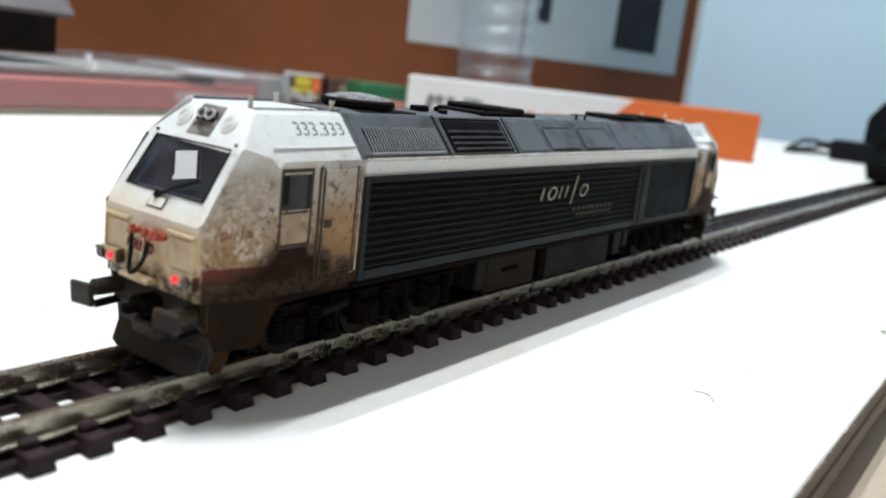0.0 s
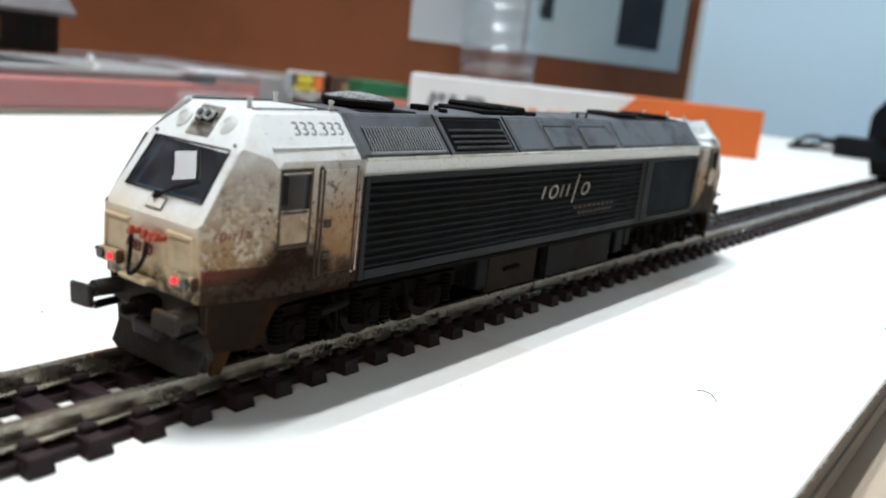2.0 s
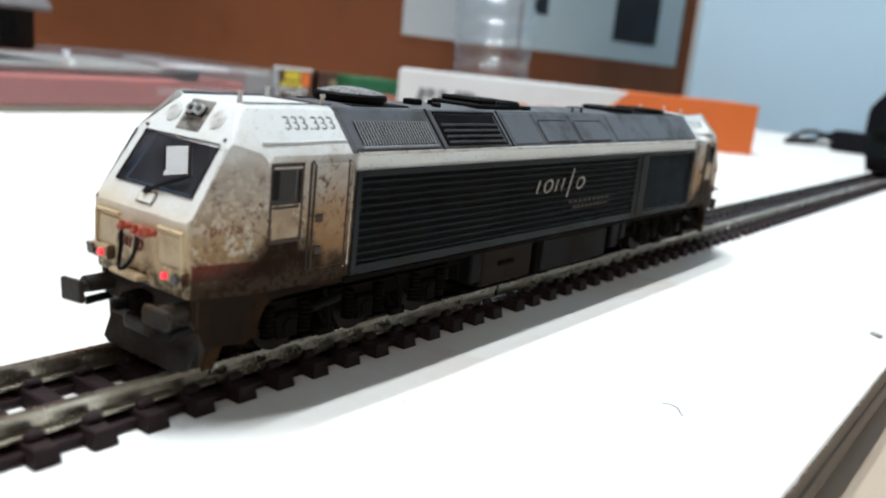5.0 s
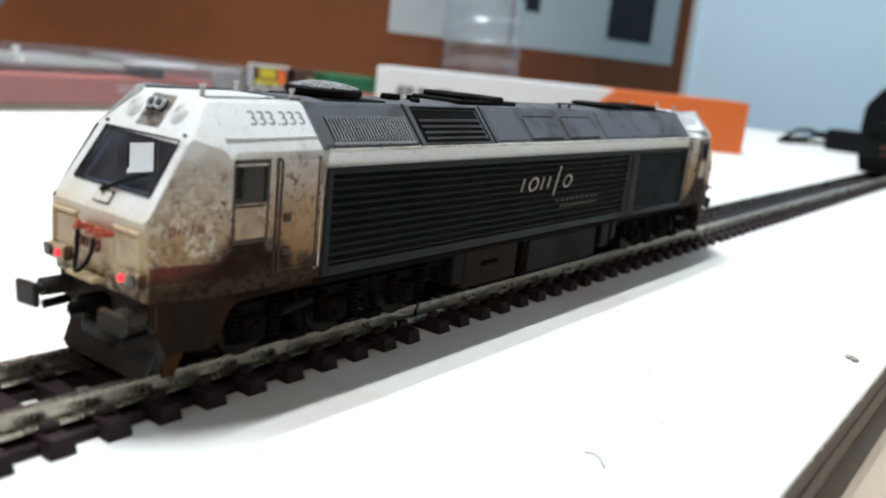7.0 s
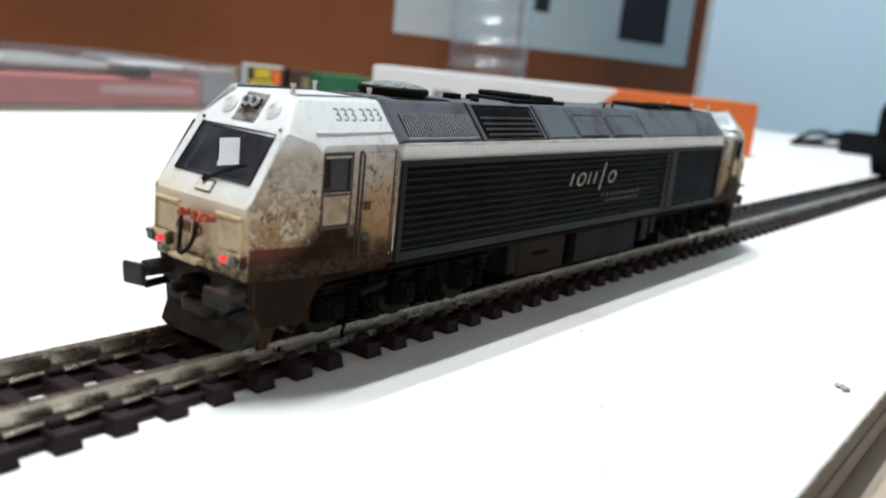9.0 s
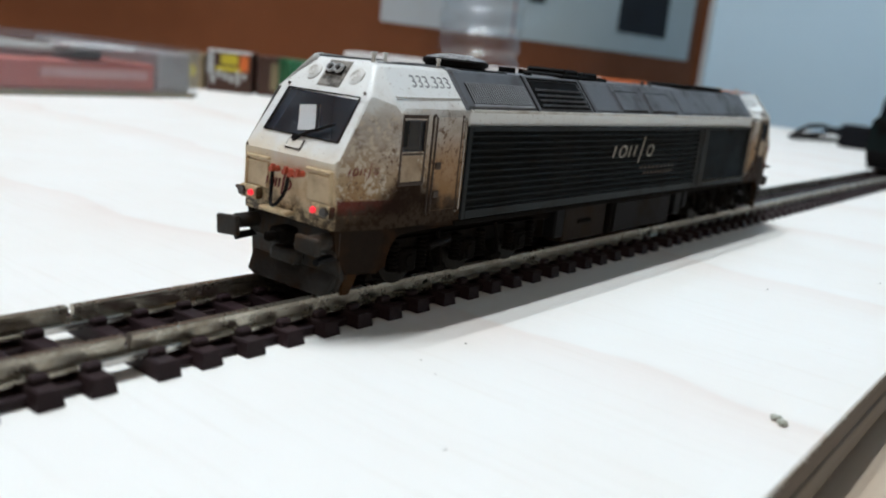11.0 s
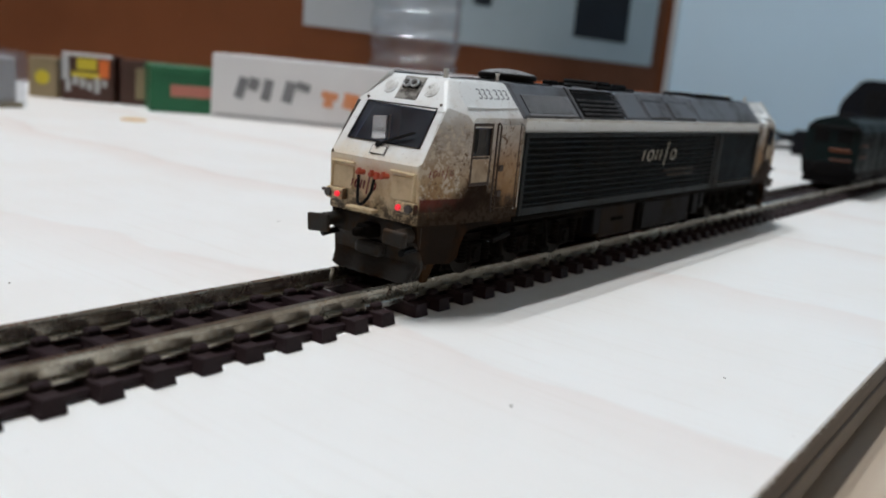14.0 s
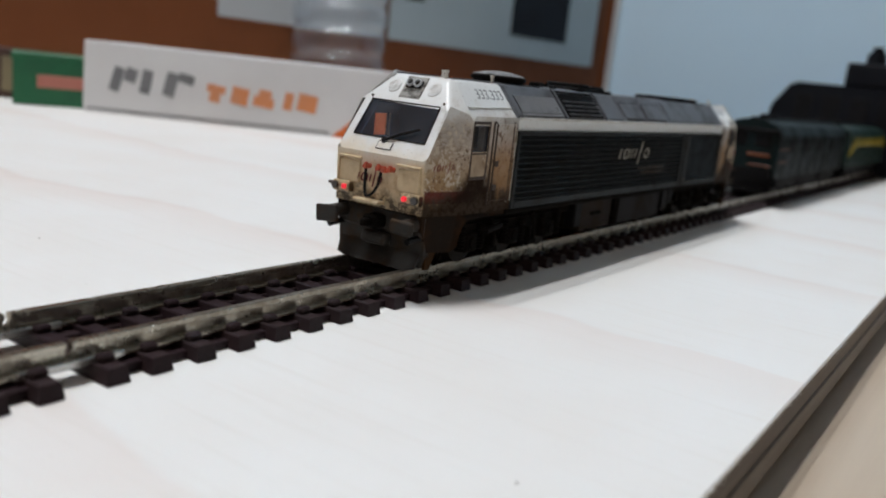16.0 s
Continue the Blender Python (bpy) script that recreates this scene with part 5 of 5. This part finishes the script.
grn, L = carton("green_box", -252.5, 309.5, -239, 334, 30, 19.5, CARD_GREEN, "small green box with a salmon label")
part("label", bx(B(), L * 0.3, L * 0.95, -0.3, 0.2, 7.0, 12.0, 0.1), CARD_PINK, grn)
part("lid", bx(B(), -0.5, L + 0.5, -0.5, 30.5, 17.0, 20.0, 0.4), CARD_GREEN, grn)

brn, L = carton("toy_box", -302, 297, -284.5, 312, 14, 21.0, CARD_BROWN, "dark brown toy box with yellow, orange and white print")
part("yellow_print", bx(B(), L * 0.3, L * 0.68, -0.3, 0.2, 14, 19, 0.1), CARD_YELLOW, brn)
part("orange_print", bx(B(), L * 0.72, L * 0.92, -0.35, 0.2, 11, 19, 0.1), CARD_ORANGE, brn)
bm = B()
for i in range(6):
    bx(bm, 2 + i * 3.2, 4.2 + i * 3.2, -0.3, 0.2, 4 + (i * 7 % 4), 9 + (i * 5 % 3), 0.1)
part("white_print", bm, PAPER_PALE, brn)
part("pale_side", bx(B(), 0.3, 3.4, -0.34, 0.2, 9.0, 19.5, 0.1), PAPER_PALE, brn)
part("lower_print", bx(B(), 4.5, L * 0.8, -0.3, 0.2, 10.6, 12.8, 0.1), CARD_YELLOW, brn)
part("pale_edge", bx(B(), 0.5, L - 0.5, -0.28, 0.2, 19.8, 21.2, 0.1), CARD, brn)
tan, L = carton("brown_packet", -282.5, 314, -271, 329, 22, 20, CARD_BROWN, "narrow brown packet with a tan face")
part("tan_face", bx(B(), L * 0.35, L * 0.85, -0.3, 0.2, 3, 17, 0.1), CARD_TAN, tan)
yel, L = carton("small_packet", -314, 288, -304, 296, 14, 18, CARD_TAN, "small tan packet with a yellow disc")
part("yellow_disc", cyl(B(), (L / 2, -0.4, 9), (L / 2, 0.2, 9), 3.2, seg=20), CARD_YELLOW, yel)

# clear plastic case with a red insert, laid along the board
case = empty("display_case", Matrix.Translation((-0.2365, 0.106, 0)) @ Matrix.Rotation(radians(6), 4, "Z") @ Matrix.Translation((0.246, -0.106, 0)))
tagged(case, "long clear plastic case with a faded red insert on the board", "case")
CX0, CX1, CY0, CY1 = -345.0, -246.0, -210.0, 258.0
for nm, args in (("case_front", (CX1 - 0.8, CX1, CY0, CY1, 0.4, 20.5)), ("case_back", (CX0, CX0 + 0.8, CY0, CY1, 0.4, 20.5)), ("case_end", (CX0 + 0.9, CX1 - 0.9, CY1 - 0.8, CY1, 0.4, 20.5)), ("case_end", (CX0 + 0.9, CX1 - 0.9, CY0, CY0 + 0.8, 0.4, 20.5)), ("case_lid", (CX0 - 0.5, CX1 + 0.5, CY0 - 0.5, CY1 + 0.5, 20.6, 21.5))):
    part(nm, bx(B(), *args, 0.15), CLEAR, case).visible_shadow = False
part("case_base", bx(B(), CX0 + 1, CX1 - 1, CY0 + 1, CY1 - 1, 0.1, 2.2, 0.2), CARD_TAN, case)
ins = part("red_insert", bx(B(), CX0 + 30, CX1 - 2, CY0 + 4, 236, 2.3, 13.6, 0.8), CARD_RED, case, "faded red card insert")
part("pink_label", bx(B(), CX1 - 2.2, CX1 - 1.6, 184, 232, 7.0, 10.6, 0.1), PALE_PINK, ins)
part("end_tray", bx(B(), CX0 + 6, CX1 - 3, 238, CY1 - 2, 2.3, 19.0, 1.0), FROSTED, case, "frosted grey end tray")
part("inner_tray", bx(B(), CX0 + 4, CX1 - 12, CY0 + 4, 218, 13.8, 17.5, 1.0), plain("grey_tray", (0.34, 0.33, 0.31), 0.6, dirt=(0.22, 0.20, 0.18), amount=0.6, patch=40), case)
part("white_strip", bx(B(), CX1 - 16, CX1 - 2, 196, 226, 18.2, 19.6, 0.3), CARD, case)

# model house on the case
house = empty("model_house", pose(-0.290, 0.056, 0.0215))
tagged(house, "dark timber model house with a grey slate roof on the case", "model house")
part("wall", bx(B(), -22, 22, 0, 86, 0.1, 18.0, 0.3), HOUSE_WALL, house)
bm = prism(B(), [(-28, 15.0), (28, 15.0), (30, 16.5), (0, 42), (-30, 16.5)], "y", -4, 89)
part("house_roof", bm, HOUSE_ROOF, house, "grey slate roof")
for k in range(5):
    y0 = 5 + k * 16.5
    wn = part("house_window", bx(B(), 21.9, 22.6, y0, y0 + 8, 4, 13, 0.2), HOUSE_PANEL if k % 2 else RUBBER, house)
    part("window_frame", bx(B(), 22.5, 22.9, y0 + 3.6, y0 + 4.4, 4, 13, 0.1), HOUSE_WALL, wn)
for z in (26.0, 34.0):
    part("roof_batten", bx(B(), 30 * (42 - z) / 25.5 - 1.0, 30 * (42 - z) / 25.5 + 0.6, -6, 92, z, z + 0.9, 0.1), HOUSE_ROOF, house)
part("chimney", bx(B(), -5, 5, 55, 65, 36, 50, 0.4), HOUSE_WALL, house)
# Two bright lumps stand in for a glint on the case's plastic edge.
bm = bx(B(), CX1 - 1.0, CX1 + 1.2, 138, 140.5, 20.4, 23.6, 0.4)
bx(bm, CX1 - 0.6, CX1 + 1.6, 139.5, 142.5, 17.6, 20.6, 0.4)
part("edge_glint", bm, plain("glint_white", (0.93, 0.94, 0.95), 0.18, 0.4, amount=0.0), case, "bright lump standing in for a glint on the case edge")

# water bottle
bottle = empty("plastic_bottle", pose(-0.385, 0.640, 0.0))
tagged(bottle, "clear ribbed plastic bottle standing on the board", "bottle")
prof = [(0.01, 2.5), (20, 2), (32, 0.3), (35.4, 0.4), (36.4, 1.6), (36.5, 8.0)]
for k in range(9):
    prof += [(36.5 - 2.5 * math.exp(-((q - 6) / 2.4) ** 2), 9.0 + k * 19.0 + q * 1.1) for q in range(13)]
    prof += [(36.5, 9.0 + k * 19.0 + 16.0)]
prof += [(34, 190), (24, 215), (14, 232), (13, 245)]
ob = part("bottle_body", lathe(B(), prof, 48), PET, bottle, smooth=True)
ob.visible_shadow = False
part("bottle_cap", lathe(B(), [(14.5, 240), (15, 241), (15, 255), (14, 257), (0.01, 257)], 32), CARD, bottle, smooth=True)

# ------------------------------------------------------------------ litter on the board
def crumb(x, y, r, material, label, seed):
    rng = random.Random(seed)
    bm = B()
    for k in range(5 if r > 0.7 else 1):
        c = Vector((rng.uniform(-1, 1) * r, rng.uniform(-1, 1) * r, r * 0.35))
        s = bmesh.ops.create_icosphere(bm, subdivisions=1, radius=r * rng.uniform(0.35, 0.6))["verts"]
        for v in s:
            v.co = Vector((v.co.x * rng.uniform(0.8, 1.6), v.co.y * rng.uniform(0.8, 1.4), v.co.z * 0.6)) + c
    lowest = min(v.co.z for v in bm.verts)
    for v in bm.verts:
        v.co.z += 0.02 - lowest
    ob = part("crumb", bm, material)
    ob.location = (x * MM, y * MM, 0)
    return tagged(ob, label, "crumb", "crumbs on the board")


for i, (x, y, r) in enumerate(((18.3, 30.3, 0.22), (-28.6, 7.3, 0.3), (22.4, 34.5, 0.16), (40.4, 65.0, 0.3), (22.3, 90.1, 0.2), (18.8, 91.6, 0.2), (18.4, 99.5, 0.32), (31.6, 161.3, 0.35), (-44.2, 199.2, 0.45), (42.6, 186.6, 0.4), (-29.5, 144.4, 0.35), (33.0, 78.0, 0.2))):
    crumb(x, y, r * 0.8, CRUMB, "tiny brown crumb lying on the board", i)
crumb(49.7, 107.9, 0.75, LITTER, "small grey-green tuft lying on the board", 40)
hair = part("stray_hair", tube(B(), [(37.6, 52.6, 0.05), (38.6, 52.5, 0.3), (39.6, 52.0, 0.35), (40.6, 51.0, 0.06)], 0.05, 5), GRIME)
tagged(hair, "short dark hair lying on the board", "hair")
bm = cyl(B(), (-216, 279, 0.05), (-216, 279, 0.5), 5.0, 4.2, 9)
tagged(part("paper_scrap", bm, AMBER), "small amber scrap lying on the board", "scrap")

# ------------------------------------------------------------------ what moves
LOCO_WAY = [(0, 0.00000), (0.5, -0.00000), (1, -0.00000), (1.5, -0.00000), (2, -0.00000), (2.5, -0.00000), (3, 0.00000), (3.5, 0.00102), (4, 0.00267), (6.5, 0.01987), (7, 0.02354), (7.5, 0.02774), (8, 0.03406), (8.5, 0.04123), (9, 0.04872), (9.5, 0.05789), (12, 0.10889), (12.5, 0.12322), (13, 0.14034), (13.5, 0.15647), (14, 0.17229), (14.5, 0.18623), (15, 0.19841), (15.5, 0.20888), (16, 0.21779)]


def way(t):
    """The locomotive's place along the track at t seconds, smooth between the rows."""
    ts = [a for a, b in LOCO_WAY]
    ss = [b for a, b in LOCO_WAY]
    n = len(ts)
    d = [(ss[i + 1] - ss[i]) / (ts[i + 1] - ts[i]) for i in range(n - 1)]
    m = [d[0]] + [0.5 * (d[i - 1] + d[i]) if d[i - 1] * d[i] > 0 else 0.0 for i in range(1, n - 1)] + [d[-1]]
    i = max(k for k in range(n - 1) if ts[k] <= t or k == 0)
    h = ts[i + 1] - ts[i]
    u = (t - ts[i]) / h
    return (2 * u ** 3 - 3 * u ** 2 + 1) * ss[i] + (u ** 3 - 2 * u ** 2 + u) * h * m[i] + (3 * u ** 2 - 2 * u ** 3) * ss[i + 1] + (u ** 3 - u ** 2) * h * m[i + 1]


def motions():
    walk(loco, [(k * 0.25, Matrix.Translation((0, way(k * 0.25), 0))) for k in range(65)])
    for w, ya, sign in WHEELS:
        rows = []
        for k in range(161):
            t = k * 0.1
            rows.append((t, Matrix.Translation((0, ya, (RAIL_TOP + 3.2) * MM)) @ Matrix.Rotation(-sign * way(t) / (3.2 * MM), 4, "X")))
        walk(w, rows)


motions()
